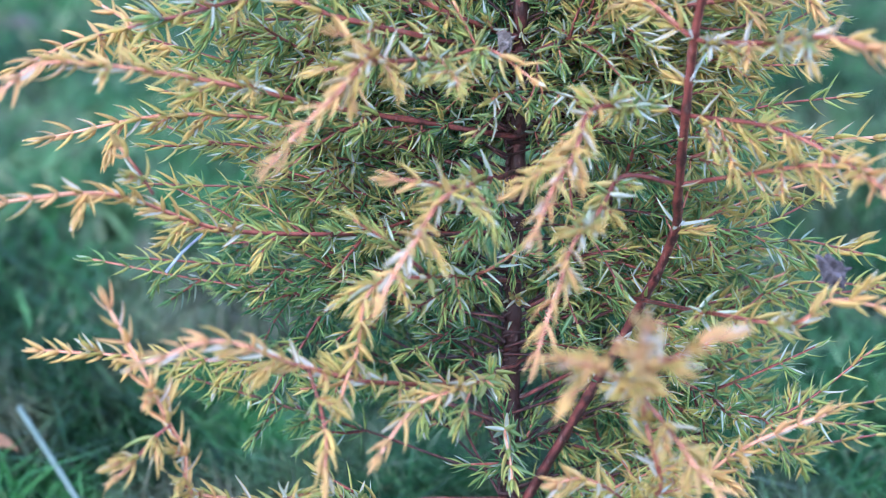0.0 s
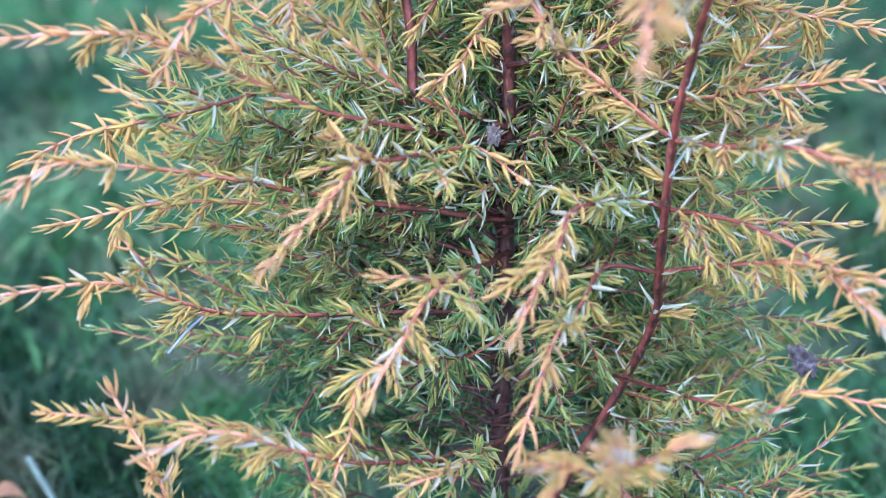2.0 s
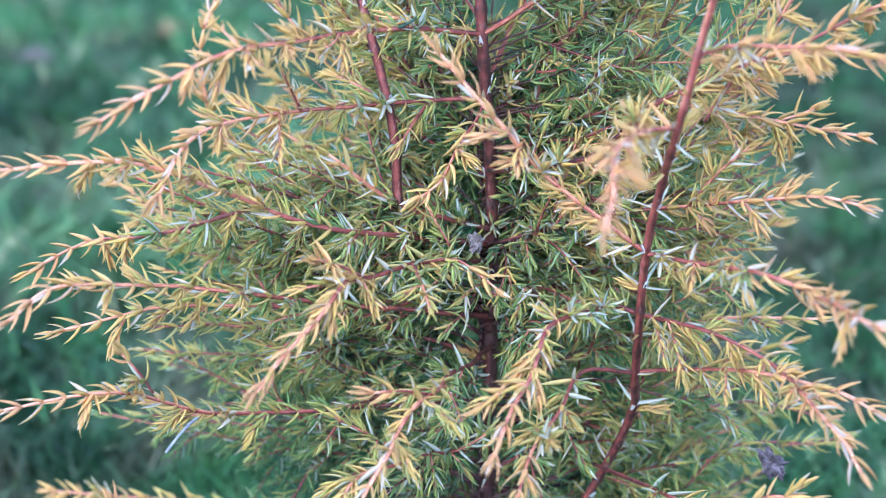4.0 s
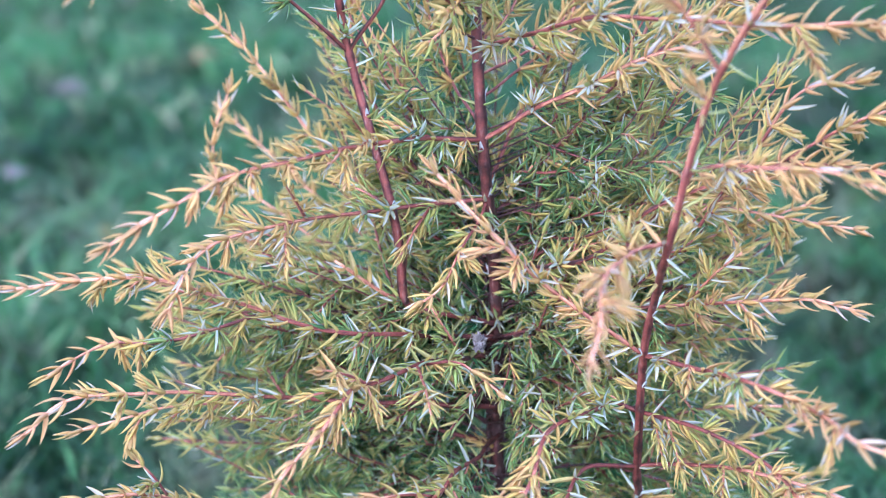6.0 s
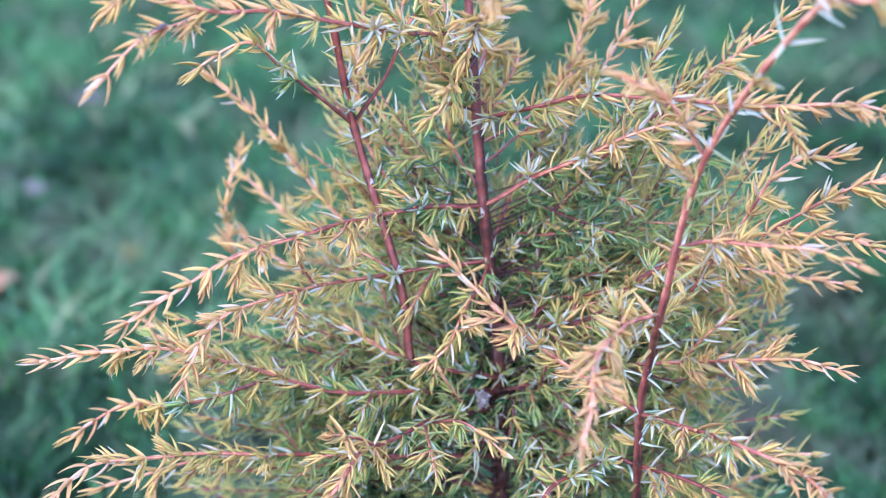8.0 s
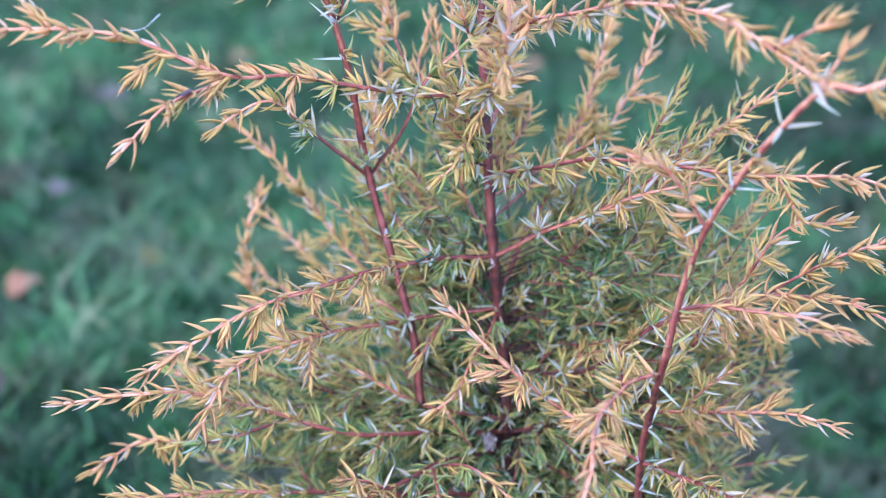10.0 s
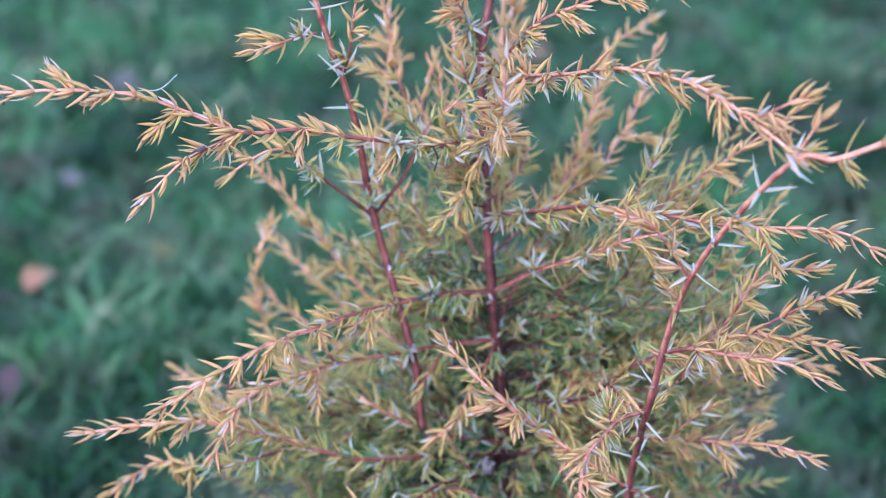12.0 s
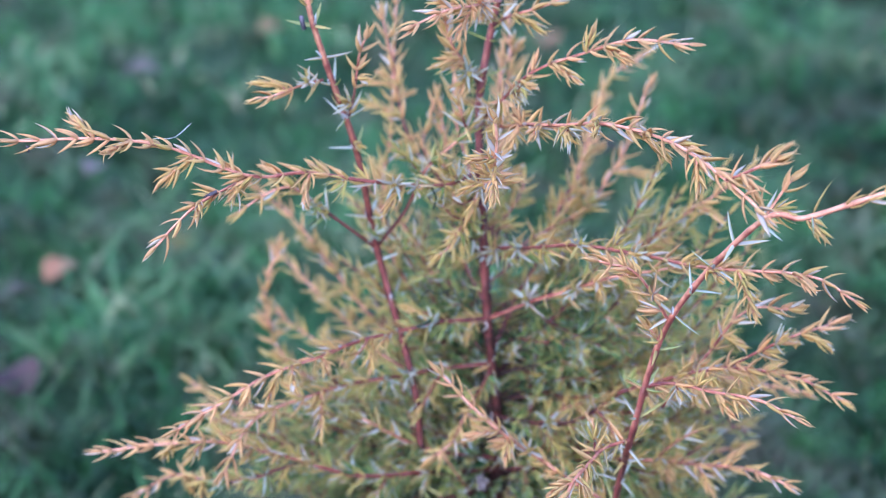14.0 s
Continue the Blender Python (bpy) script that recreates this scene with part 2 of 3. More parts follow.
def lone_needle(row, parent):
    """One needle as a piece of its own; pieces of like ripeness share a mesh."""
    o, d, u = Vector(row[:3]), Vector(row[3:6]), Vector(row[6:9])
    level = min(6, max(0, round(row[12] * 6)))
    if level not in LONE:
        LONE[level] = needles_mesh("needle", [(0, 0, 0, 1, 0, 0, 0, 0, 1, 1, 0.18, 0.25, level / 6)], NEEDLE_LONE)
    ob = part("needle", LONE[level], parent)
    ob.matrix_local = Matrix.Translation(o) @ Matrix((d, u.cross(d), u)).transposed().to_4x4() @ Matrix.Diagonal((row[9],) * 3 + (1,))


def unit(v):
    return v / (np.linalg.norm(v) + 1e-12)


def whorl(rows, place, way, u, v, phase, spread, length, wide, ripe, number=3, curl=(0.12, 0.75), wax=0.0):
    """A whorl of needles round a shoot."""
    for k in range(number):
        a = phase + 2 * math.pi * k / number + RNG.uniform(-0.25, 0.25)
        out = math.cos(a) * u + math.sin(a) * v
        s = spread * RNG.uniform(0.8, 1.2)
        d = unit(way * math.cos(s) + out * math.sin(s) + np.array([RNG.gauss(0, 0.07) for _ in range(3)]))
        up = way - d * (way @ d) + 1e-6
        up = unit(up / (np.linalg.norm(up) + 1e-9) + np.array([RNG.gauss(0, 0.28) for _ in range(3)]))
        up = unit(up - d * (up @ d))
        l = length * RNG.uniform(0.78, 1.15)
        rows.append((*place, *d, *up, l, wide * RNG.uniform(0.85, 1.12), RNG.uniform(*curl), min(1, max(0, ripe + RNG.gauss(0, 0.07))) + (2.0 if RNG.random() < wax else 0.0)))


def scale_leaf(rows, place, way, u, v, radius):
    """A bleached scale leaf pressed to the bark."""
    a = RNG.uniform(0, 2 * math.pi)
    out = math.cos(a) * u + math.sin(a) * v
    d = unit(way + 0.22 * out)
    up = unit(out - d * (out @ d))
    rows.append((*(place + out * radius * 0.85), *d, *up, RNG.uniform(0.002, 0.0045), RNG.uniform(0.0013, 0.0021), 0.1, 1.5))


def shoot(rows, line, at, ripe, start, step, spread, length, wide, open_foot=0.0, wax=0.0):
    """Needles along a shoot, closer and more upright towards its point."""
    d, u, v = frames_along(line)
    total, s, phase = at[-1], start, RNG.uniform(0, 6.28)
    while s <= total:
        f = s / total
        i = min(len(line) - 1, int(f * (len(line) - 1)))
        r = ripe[0] + (ripe[1] - ripe[0]) * f**1.2
        left = total - s
        close = min(1.0, 0.45 + left / 0.014)
        loose = open_foot * max(0.0, 1 - 1.5 * f)
        whorl(rows, line[i], d[i], u[i], v[i], phase, spread * (0.5 + 0.5 * close) + 0.35 * loose, length * (0.8 + 0.2 * close + 0.18 * loose), wide * (1 - 0.3 * loose), r - 0.15 * loose, curl=(0.02 - 0.25 * loose, 0.52 + 0.1 * loose), wax=wax)
        phase += 1.05
        s += step * close * (1 + 0.9 * loose) * RNG.uniform(0.85, 1.15)
    whorl(rows, line[-1], d[-1], u[-1], v[-1], phase, spread * 0.35, length * 0.75, wide, ripe[1])


def side_shoots(line, at, d, bare, every, sizes, clear, tilt=(-0.4, 0.9)):
    """Feet, ways and lengths of the short shoots along a branch, in pairs to either hand, sagging."""
    s, hand, found = max(bare * at[-1], 0.006), RNG.choice((-1, 1)), []
    while s < at[-1] - clear:
        i = min(len(line) - 1, int(s / at[-1] * (len(line) - 1)))
        flat = unit(np.cross(d[i], WORLD_UP) + 1e-6)
        lift = unit(np.cross(flat, d[i]))
        a = RNG.gauss(*tilt)
        out = hand * flat * math.cos(a) + lift * math.sin(a)
        lean = RNG.uniform(0.75, 1.15)
        way = unit(d[i] * math.cos(lean) + out * math.sin(lean))
        size = RNG.uniform(*sizes)
        if at[-1] > 0.06 and RNG.random() < 0.4 * (1 - s / at[-1]):
            size *= 1.8
        found.append((i, way, size, s / at[-1]))
        hand = -hand
        s += every * RNG.uniform(0.5, 1.4) * (1 + 0.5 * s / at[-1])
    return found


def limb(name, points, thick, thin, ripe=(0.4, 0.9), age_shade=None, bare=0.06, every=0.0067, sizes=(0.003, 0.0095), far=False):
    """One stem or branch of the juniper with its twigs and needles. thick, thin: radii in millimetres at foot and point."""
    line, at = catmull(points, 0.0016 if not far else 0.004)
    d, u, v = frames_along(line)
    f = at / at[-1]
    upright = age_shade is not None
    if not upright:
        age_shade = (1.05, 0.55) if far else (min(0.95, 1.05 - 0.7 * ripe[0]), 0.0)
        wobble = 0.0009 * np.sin(at * 160 + RNG.uniform(0, 6))[:, None] * u * np.minimum(1, 6 * f * (1 - f))[:, None]
        line = line + wobble
    radii = (1.0 if upright else 0.7) * (thick + (thin * (1.0 if upright else 1.35) - thick) * f ** (0.9 if upright else 0.8)) * 0.001
    knots = np.exp(-((np.abs(((at / (0.016 if upright else 0.0085)) % 1) - 0.5) - 0.5) / 0.09) ** 2)
    own = tube(line, radii * (1 + 0.2 * knots), age_shade[0] + (age_shade[1] - age_shade[0]) * (f**2.1 if upright else f**1.5) + 0.16 * knots, 11 if upright else 7)
    rows, twigs = [], []
    if upright:
        s, phase = 0.1 * at[-1], 0
        while s < at[-1] * 0.97:
            i = int(s / at[-1] * (len(line) - 1))
            whorl(rows, line[i], d[i], u[i], v[i], phase, 1.25, 0.0105, 0.0013, 0.3 + 0.1 * f[i], curl=(-0.15, 0.3), wax=0.5)
            for _ in range(RNG.choice((0, 1, 1, 2))):
                scale_leaf(rows, line[i], d[i], u[i], v[i], radii[i])
            phase += 1.05
            s += 0.015 * RNG.uniform(0.8, 1.2)
        s = (0.8 if age_shade[1] < 0.2 else 0.96) * at[-1]
        while s < at[-1]:
            i = int(s / at[-1] * (len(line) - 1))
            whorl(rows, line[i], d[i], u[i], v[i], phase, 0.7, 0.009, 0.0013, 0.8)
            s, phase = s + 0.006, phase + 1.05
    else:
        if not far:
            ripe = (min(ripe[1], ripe[0] + 1.6 * max(0.0, points[0][2] - 0.17) + (0.12 if points[-1][0] > 0.04 else 0.0)), ripe[1])
            bare = max(bare, 0.05)
            if points[-1][1] > -0.03:
                ripe = (max(0.1, ripe[0] - 0.2), ripe[1] - 0.05)
            if points[0][2] < 0.19:
                ripe = (max(0.05, ripe[0] - 0.2), ripe[1])
                bare = max(bare, 0.3)
        shoot(rows, line, at, ripe, max(bare * at[-1], 0.003), 0.0056 if far else 0.006, 1.12 - 0.28 * ripe[1], 0.0086, 0.0012 if far else 0.0018, 0.6 if far else 0.8)
    own_needles = len(rows)
    def tuft(foot, way, size, r, wax=0.0):
        """A short shoot with its rosette of needles."""
        sag = np.array([0, 0, -RNG.uniform(0.0, 0.35) * size])
        tl, ta = catmull([foot, foot + way * size * 0.5 + sag * 0.2, foot + way * size + sag], 0.002)
        shoot(rows, tl, ta, (r - 0.08, r + 0.06), 0.0015, 0.0027, RNG.uniform(0.82, 1.2) - 0.36 * r, 0.0071, 0.00095 + 0.0007 * r, wax=wax)
        twigs.append(tube(tl, np.linspace(0.42, 0.3, len(tl)) * 0.001, np.full(len(tl), 0.55 - 0.5 * r), 5))

    def rosette(foot, way, r):
        """A wide, waxy star of needles on a shoot hardly grown."""
        tl, ta = catmull([foot, foot + way * 0.0015, foot + way * 0.003], 0.001)
        shoot(rows, tl, ta, (r, r + 0.1), 0.001, 0.0016, 1.25, 0.0082, 0.0013, wax=0.75)
        twigs.append(tube(tl, np.full(len(tl), 0.0004), np.full(len(tl), 0.6), 5))

    for i, way, size, pos in side_shoots(line, at, d, 0.3 if upright else bare, every * (7 if upright else 1), sizes, min(0.019, 0.28 * at[-1])):
        r = ripe[0] + (ripe[1] - ripe[0]) * pos**1.2
        r = min(1, max(0, r - 0.08 + RNG.gauss(0, 0.06)))
        if not far and pos < 0.5 and line[i][2] > 0.19 and RNG.random() < 0.65:
            rosette(line[i], way, r - 0.3)
        else:
            tuft(line[i], way, size, 0.45 + 0.35 * pos if upright else r, 0.3 * max(0.0, 1 - 1.6 * pos) if line[i][2] > 0.16 else 0.0)
    # side branches on the inner part
    depth = sum(p[1] for p in points) / len(points)
    if not upright and at[-1] > 0.06 and depth > -0.06 and points[-1][2] < 0.3:
        for i, way, size, pos in side_shoots(line, at, d, max(bare, 0.16), 0.014 if depth > -0.035 else 0.026, (0.01, 0.026), 0.42 * at[-1], (0.1, 0.7)):
            r = min(0.9, 0.62 + 3 * max(0.0, points[-1][2] - 0.2)) * (ripe[0] + (ripe[1] - ripe[0]) * pos**1.2)
            size = min(size, 0.034)
            bow = np.array([RNG.gauss(0, 0.12), RNG.gauss(0, 0.12), RNG.uniform(-0.25, 0.3)]) * size
            sl, sa = catmull([line[i], line[i] + way * size * 0.5 + bow * 0.3, line[i] + way * size + bow], 0.002)
            shoot(rows, sl, sa, (r - 0.05, r + 0.2), 0.003, 0.0046, 1.05 - 0.45 * r, 0.0083, 0.001 + 0.0004 * r, 0.5)
            twigs.append(tube(sl, np.linspace(0.6, 0.32, len(sl)) * 0.001, np.linspace(0.85 - 0.5 * r, (0.7 if far else 0.35) - 0.25 * r, len(sl)), 5))
            for j, w2, s2, p2 in side_shoots(sl, sa, frames_along(sl)[0], 0.12, 0.0075, (0.003, 0.008), 0.008):
                tuft(sl[j], w2, s2, min(1, r + 0.12 * p2))
    lone = 0 if far else min(len(twigs), 300 - count["twig"])
    count["twig"] += lone
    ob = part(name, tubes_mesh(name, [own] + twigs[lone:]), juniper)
    for tw in twigs[:lone]:
        part("twig", tubes_mesh("twig", [tw]), ob)
    single = 0 if far or upright or len(points) < 4 else min(9, own_needles, 300 - count["needle"])
    count["needle"] += single
    for row in rows[own_needles - single:own_needles]:
        lone_needle(row, ob)
    del rows[own_needles - single:own_needles]
    rings = (FAR_AT, FAR_WIDE) if far else (RING_AT, RING_WIDE)
    part("needles", needles_mesh("needles", rows, NEEDLE, *rings), ob, kind="stuff")
    return ob


# trunk and upright stems; shade is painted into the bark of the lower trunk
limb("trunk", [(0.002, 0.006, -0.01), (-0.003, 0.002, 0.1), (-0.006, -0.004, 0.21), (-0.012, -0.014, 0.269), (-0.016, -0.015, 0.325), (-0.017, -0.012, 0.341), (-0.017, -0.009, 0.355), (-0.013, -0.006, 0.38), (-0.003, -0.004, 0.43)], 3.4, 1.0, age_shade=(1.15, 0.45))
limb("stem", [(-0.036, -0.019, 0.217), (-0.039, -0.02, 0.245), (-0.053, -0.016, 0.296), (-0.059, -0.026, 0.335), (-0.067, -0.037, 0.366), (-0.072, -0.045, 0.387), (-0.073, -0.05, 0.399)], 1.6, 0.9, age_shade=(0.88, 0.3))
limb("stem", [(0.002, 0.002, 0.05), (0.031, -0.012, 0.119), (0.04, -0.024, 0.151), (0.038, -0.037, 0.17), (0.036, -0.052, 0.213), (0.037, -0.064, 0.237), (0.037, -0.082, 0.257), (0.045, -0.096, 0.306), (0.065, -0.122, 0.349), (0.077, -0.125, 0.352), (0.09, -0.13, 0.359), (0.1, -0.135, 0.365)], 1.7, 0.75, age_shade=(1.05, 0.32))
# branches on the trunk's west side
limb("branch", [(-0.006, -0.005, 0.205), (-0.036, -0.019, 0.217), (-0.057, -0.032, 0.235)], 1.3, 0.5, ripe=(0.3, 0.6))
limb("branch", [(-0.016, -0.018, 0.327), (-0.034, -0.044, 0.33), (-0.069, -0.061, 0.339), (-0.089, -0.073, 0.342), (-0.121, -0.085, 0.356), (-0.158, -0.092, 0.357)], 1.1, 0.45, ripe=(0.5, 1), bare=0.1)
limb("branch", [(-0.089, -0.073, 0.342), (-0.094, -0.075, 0.339), (-0.104, -0.088, 0.336), (-0.115, -0.095, 0.325)], 0.7, 0.4, ripe=(0.8, 1))
limb("branch", [(-0.053, -0.016, 0.296), (-0.073, -0.03, 0.317), (-0.083, -0.04, 0.327), (-0.098, -0.045, 0.319)], 1.0, 0.4, ripe=(0.1, 0.8), bare=0.4)
limb("branch", [(-0.053, -0.016, 0.296), (-0.04, -0.02, 0.318), (-0.032, -0.024, 0.333), (-0.02, -0.025, 0.345)], 1.0, 0.55, ripe=(0.05, 0.6), bare=0.6)
limb("branch", [(-0.069, -0.04, 0.365), (-0.087, -0.054, 0.362)], 0.6, 0.35, ripe=(0.7, 0.9))
limb("branch", [(-0.061, -0.034, 0.351), (-0.059, -0.036, 0.364), (-0.055, -0.038, 0.379)], 0.6, 0.35, ripe=(0.6, 0.9))
limb("branch", [(-0.012, -0.014, 0.269), (-0.038, -0.033, 0.273), (-0.063, -0.052, 0.272), (-0.079, -0.069, 0.272), (-0.098, -0.077, 0.264), (-0.115, -0.083, 0.254)], 1.2, 0.45, ripe=(0.45, 1))
limb("branch", [(-0.01, -0.01, 0.249), (-0.051, -0.025, 0.248), (-0.082, -0.047, 0.248), (-0.095, -0.06, 0.243), (-0.102, -0.068, 0.23)], 1.1, 0.4, ripe=(0.4, 1), bare=0.15)
limb("branch", [(-0.006, -0.004, 0.2), (-0.058, -0.037, 0.214), (-0.085, -0.046, 0.226), (-0.112, -0.06, 0.238), (-0.144, -0.068, 0.237)], 1.4, 0.45, ripe=(0.2, 1))
limb("branch", [(-0.08, -0.041, 0.22), (-0.104, -0.044, 0.213), (-0.13, -0.026, 0.204), (-0.146, -0.034, 0.197)], 0.8, 0.4, ripe=(0.4, 0.85))
limb("branch", [(-0.005, -0.003, 0.175), (-0.061, -0.03, 0.188), (-0.09, -0.047, 0.197), (-0.127, -0.07, 0.205), (-0.141, -0.08, 0.198)], 1.4, 0.45, ripe=(0.2, 1))
limb("branch", [(-0.004, 0, 0.16), (-0.06, -0.012, 0.178), (-0.104, -0.023, 0.183), (-0.14, -0.032, 0.177)], 1.2, 0.4, ripe=(0.2, 0.85))
limb("branch", [(-0.004, -0.002, 0.145), (-0.05, -0.018, 0.148), (-0.089, -0.036, 0.153), (-0.118, -0.057, 0.168), (-0.145, -0.074, 0.169)], 1.3, 0.45, ripe=(0.1, 1))
limb("branch", [(0, 0, 0.08), (-0.06, 0.02, 0.09), (-0.16, 0.04, 0.088)], 1.2, 0.4, ripe=(0.2, 0.8))
limb("branch", [(-0.003, 0, 0.055), (-0.088, -0.065, 0.084), (-0.097, -0.078, 0.107), (-0.114, -0.084, 0.146)], 1.3, 0.45, ripe=(0.4, 1))
limb("branch", [(-0.099, -0.08, 0.112), (-0.111, -0.09, 0.102)], 0.6, 0.35, ripe=(0.7, 0.95))
limb("branch", [(-0.106, -0.058, 0.1685), (-0.109, -0.06, 0.175), (-0.114, -0.062, 0.182)], 0.6, 0.35, ripe=(0.55, 0.8))
# branches towards the viewer
limb("branch", [(-0.006, -0.006, 0.195), (-0.03, -0.039, 0.204), (-0.045, -0.061, 0.206), (-0.052, -0.076, 0.207), (-0.072, -0.1, 0.187)], 1.2, 0.5, ripe=(0.3, 1))
limb("branch", [(-0.03, -0.039, 0.204), (-0.018, -0.048, 0.208), (-0.007, -0.055, 0.202)], 0.7, 0.35, ripe=(0.5, 0.75))
limb("branch", [(-0.045, -0.061, 0.206), (-0.05, -0.064, 0.21), (-0.058, -0.072, 0.215)], 0.7, 0.35, ripe=(0.6, 0.9))
limb("branch", [(-0.01, -0.01, 0.249), (-0.021, -0.033, 0.232), (-0.031, -0.041, 0.224)], 0.7, 0.35, ripe=(0.5, 0.75))
limb("branch", [(-0.004, -0.004, 0.165), (-0.026, -0.07, 0.175), (-0.033, -0.083, 0.17), (-0.04, -0.102, 0.166), (-0.045, -0.106, 0.156)], 1.2, 0.5, ripe=(0.25, 0.95))
limb("branch", [(-0.026, -0.07, 0.175), (-0.036, -0.078, 0.179), (-0.043, -0.082, 0.18)], 0.6, 0.35, ripe=(0.6, 0.95))
limb("branch", [(-0.002, -0.003, 0.13), (-0.044, -0.072, 0.15), (-0.052, -0.076, 0.129), (-0.055, -0.085, 0.12)], 1.0, 0.4, ripe=(0.3, 0.75))
limb("branch", [(-0.003, -0.003, 0.1), (-0.035, -0.055, 0.115), (-0.063, -0.084, 0.13), (-0.083, -0.101, 0.143), (-0.1, -0.112, 0.141)], 1.2, 0.45, ripe=(0.3, 1))
limb("branch", [(-0.063, -0.084, 0.13), (-0.058, -0.094, 0.114), (-0.058, -0.1, 0.106)], 0.6, 0.35, ripe=(0.6, 0.9))
limb("branch", [(0, -0.005, 0.105), (-0.022, -0.074, 0.122), (-0.035, -0.086, 0.122), (-0.044, -0.098, 0.113)], 1.0, 0.4, ripe=(0.3, 0.85))
limb("branch", [(0.037, -0.043, 0.191), (0.027, -0.045, 0.194), (0.007, -0.074, 0.197), (-0.001, -0.093, 0.187), (-0.01, -0.112, 0.175)], 1.1, 0.5, ripe=(0.45, 1))
limb("branch", [(0.038, -0.037, 0.17), (0.02, -0.052, 0.175), (0.006, -0.082, 0.168), (-0.003, -0.1, 0.157), (-0.007, -0.107, 0.143)], 1.0, 0.4, ripe=(0.4, 1))
limb("branch", [(0.001, -0.003, 0.05), (0.028, -0.082, 0.095), (0.02, -0.1, 0.131), (0.012, -0.145, 0.156), (0.006, -0.177, 0.176)], 1.4, 0.5, ripe=(0.5, 1), bare=0.3)
limb("branch", [(0.016, -0.118, 0.139), (0.003, -0.138, 0.152), (-0.007, -0.15, 0.158)], 0.7, 0.4, ripe=(0.8, 1))
limb("branch", [(0.013, -0.14, 0.153), (0.02, -0.146, 0.158), (0.028, -0.149, 0.164)], 0.7, 0.4, ripe=(0.8, 1))
limb("branch", [(0.02, -0.1, 0.131), (0.031, -0.118, 0.121), (0.037, -0.13, 0.116)], 0.7, 0.4, ripe=(0.8, 1))
limb("branch", [(0.004, -0.002, 0.05), (0.037, -0.06, 0.086), (0.051, -0.075, 0.105), (0.072, -0.085, 0.121)], 1.1, 0.45, ripe=(0.5, 1))
limb("branch", [(0.024, -0.07, 0.088), (0.011, -0.085, 0.101), (0.001, -0.095, 0.104)], 0.6, 0.35, ripe=(0.6, 0.9))
limb("branch", [(0, -0.004, 0.06), (-0.007, -0.04, 0.096), (-0.007, -0.06, 0.089)], 0.8, 0.35, ripe=(0.1, 0.3))
# branches on the front stem
limb("branch", [(0.036, -0.052, 0.213), (0.006, -0.057, 0.236), (-0.011, -0.07, 0.256), (-0.027, -0.072, 0.274)], 1.0, 0.5, ripe=(0.75, 1))
limb("branch", [(0.037, -0.082, 0.257), (0.025, -0.095, 0.258), (0.017, -0.117, 0.259), (0.01, -0.149, 0.248)], 0.9, 0.5, ripe=(0.75, 1))
limb("branch", [(0.025, -0.095, 0.258), (0.024, -0.079, 0.261)], 0.6, 0.4, ripe=(0.7, 0.95))
limb("branch", [(0.045, -0.096, 0.306), (0.034, -0.1, 0.323), (0.021, -0.107, 0.33)], 0.7, 0.4, ripe=(0.8, 0.95))
limb("branch", [(0.041, -0.081, 0.273), (0.044, -0.082, 0.277), (0.066, -0.095, 0.282), (0.085, -0.105, 0.279)], 0.9, 0.45, ripe=(0.7, 0.95))
limb("branch", [(0.036, -0.052, 0.213), (0.048, -0.064, 0.214), (0.06, -0.09, 0.22), (0.074, -0.1, 0.217), (0.08, -0.126, 0.219), (0.088, -0.132, 0.218)], 1.1, 0.5, ripe=(0.6, 1))
limb("branch", [(0.037, -0.043, 0.191), (0.055, -0.06, 0.192), (0.071, -0.073, 0.187), (0.081, -0.104, 0.181), (0.085, -0.116, 0.175)], 1.0, 0.45, ripe=(0.5, 1))
limb("branch", [(0.038, -0.037, 0.17), (0.05, -0.044, 0.174), (0.067, -0.07, 0.184), (0.085, -0.086, 0.185), (0.093, -0.096, 0.184)], 1.0, 0.45, ripe=(0.45, 1))
limb("branch", [(0.03, -0.018, 0.13), (0.059, -0.08, 0.144), (0.072, -0.083, 0.151), (0.097, -0.09, 0.15)], 1.0, 0.45, ripe=(0.3, 0.9))
limb("branch", [(0.065, -0.122, 0.349), (0.073, -0.122, 0.362)], 0.6, 0.4, ripe=(0.9, 1))
# branches on the trunk's east side and top
limb("branch", [(-0.014, -0.016, 0.297), (0.003, -0.038, 0.307), (0.021, -0.051, 0.313), (0.041, -0.061, 0.314), (0.057, -0.069, 0.314), (0.09, -0.079, 0.316), (0.104, -0.083, 0.31)], 1.1, 0.45, ripe=(0.45, 0.95))
limb("branch", [(-0.012, -0.014, 0.269), (0.006, -0.028, 0.283), (0.027, -0.042, 0.297), (0.045, -0.055, 0.307), (0.058, -0.06, 0.312)], 1.2, 0.4, ripe=(0.5, 0.8), bare=0.25)
limb("branch", [(-0.008, -0.008, 0.225), (0.018, -0.03, 0.235), (0.041, -0.045, 0.258), (0.069, -0.059, 0.273), (0.092, -0.066, 0.274), (0.106, -0.073, 0.27)], 1.2, 0.45, ripe=(0.35, 0.95))
limb("branch", [(0.069, -0.059, 0.273), (0.09, -0.06, 0.286), (0.108, -0.052, 0.289)], 0.8, 0.4, ripe=(0.7, 0.95))
limb("branch", [(0.051, -0.046, 0.251), (0.074, -0.055, 0.291), (0.089, -0.066, 0.299)], 0.8, 0.4, ripe=(0.6, 0.9))
limb("branch", [(-0.005, -0.005, 0.2), (0.03, -0.022, 0.216), (0.068, -0.043, 0.227), (0.083, -0.055, 0.232), (0.094, -0.064, 0.232)], 1.1, 0.45, ripe=(0.3, 1))
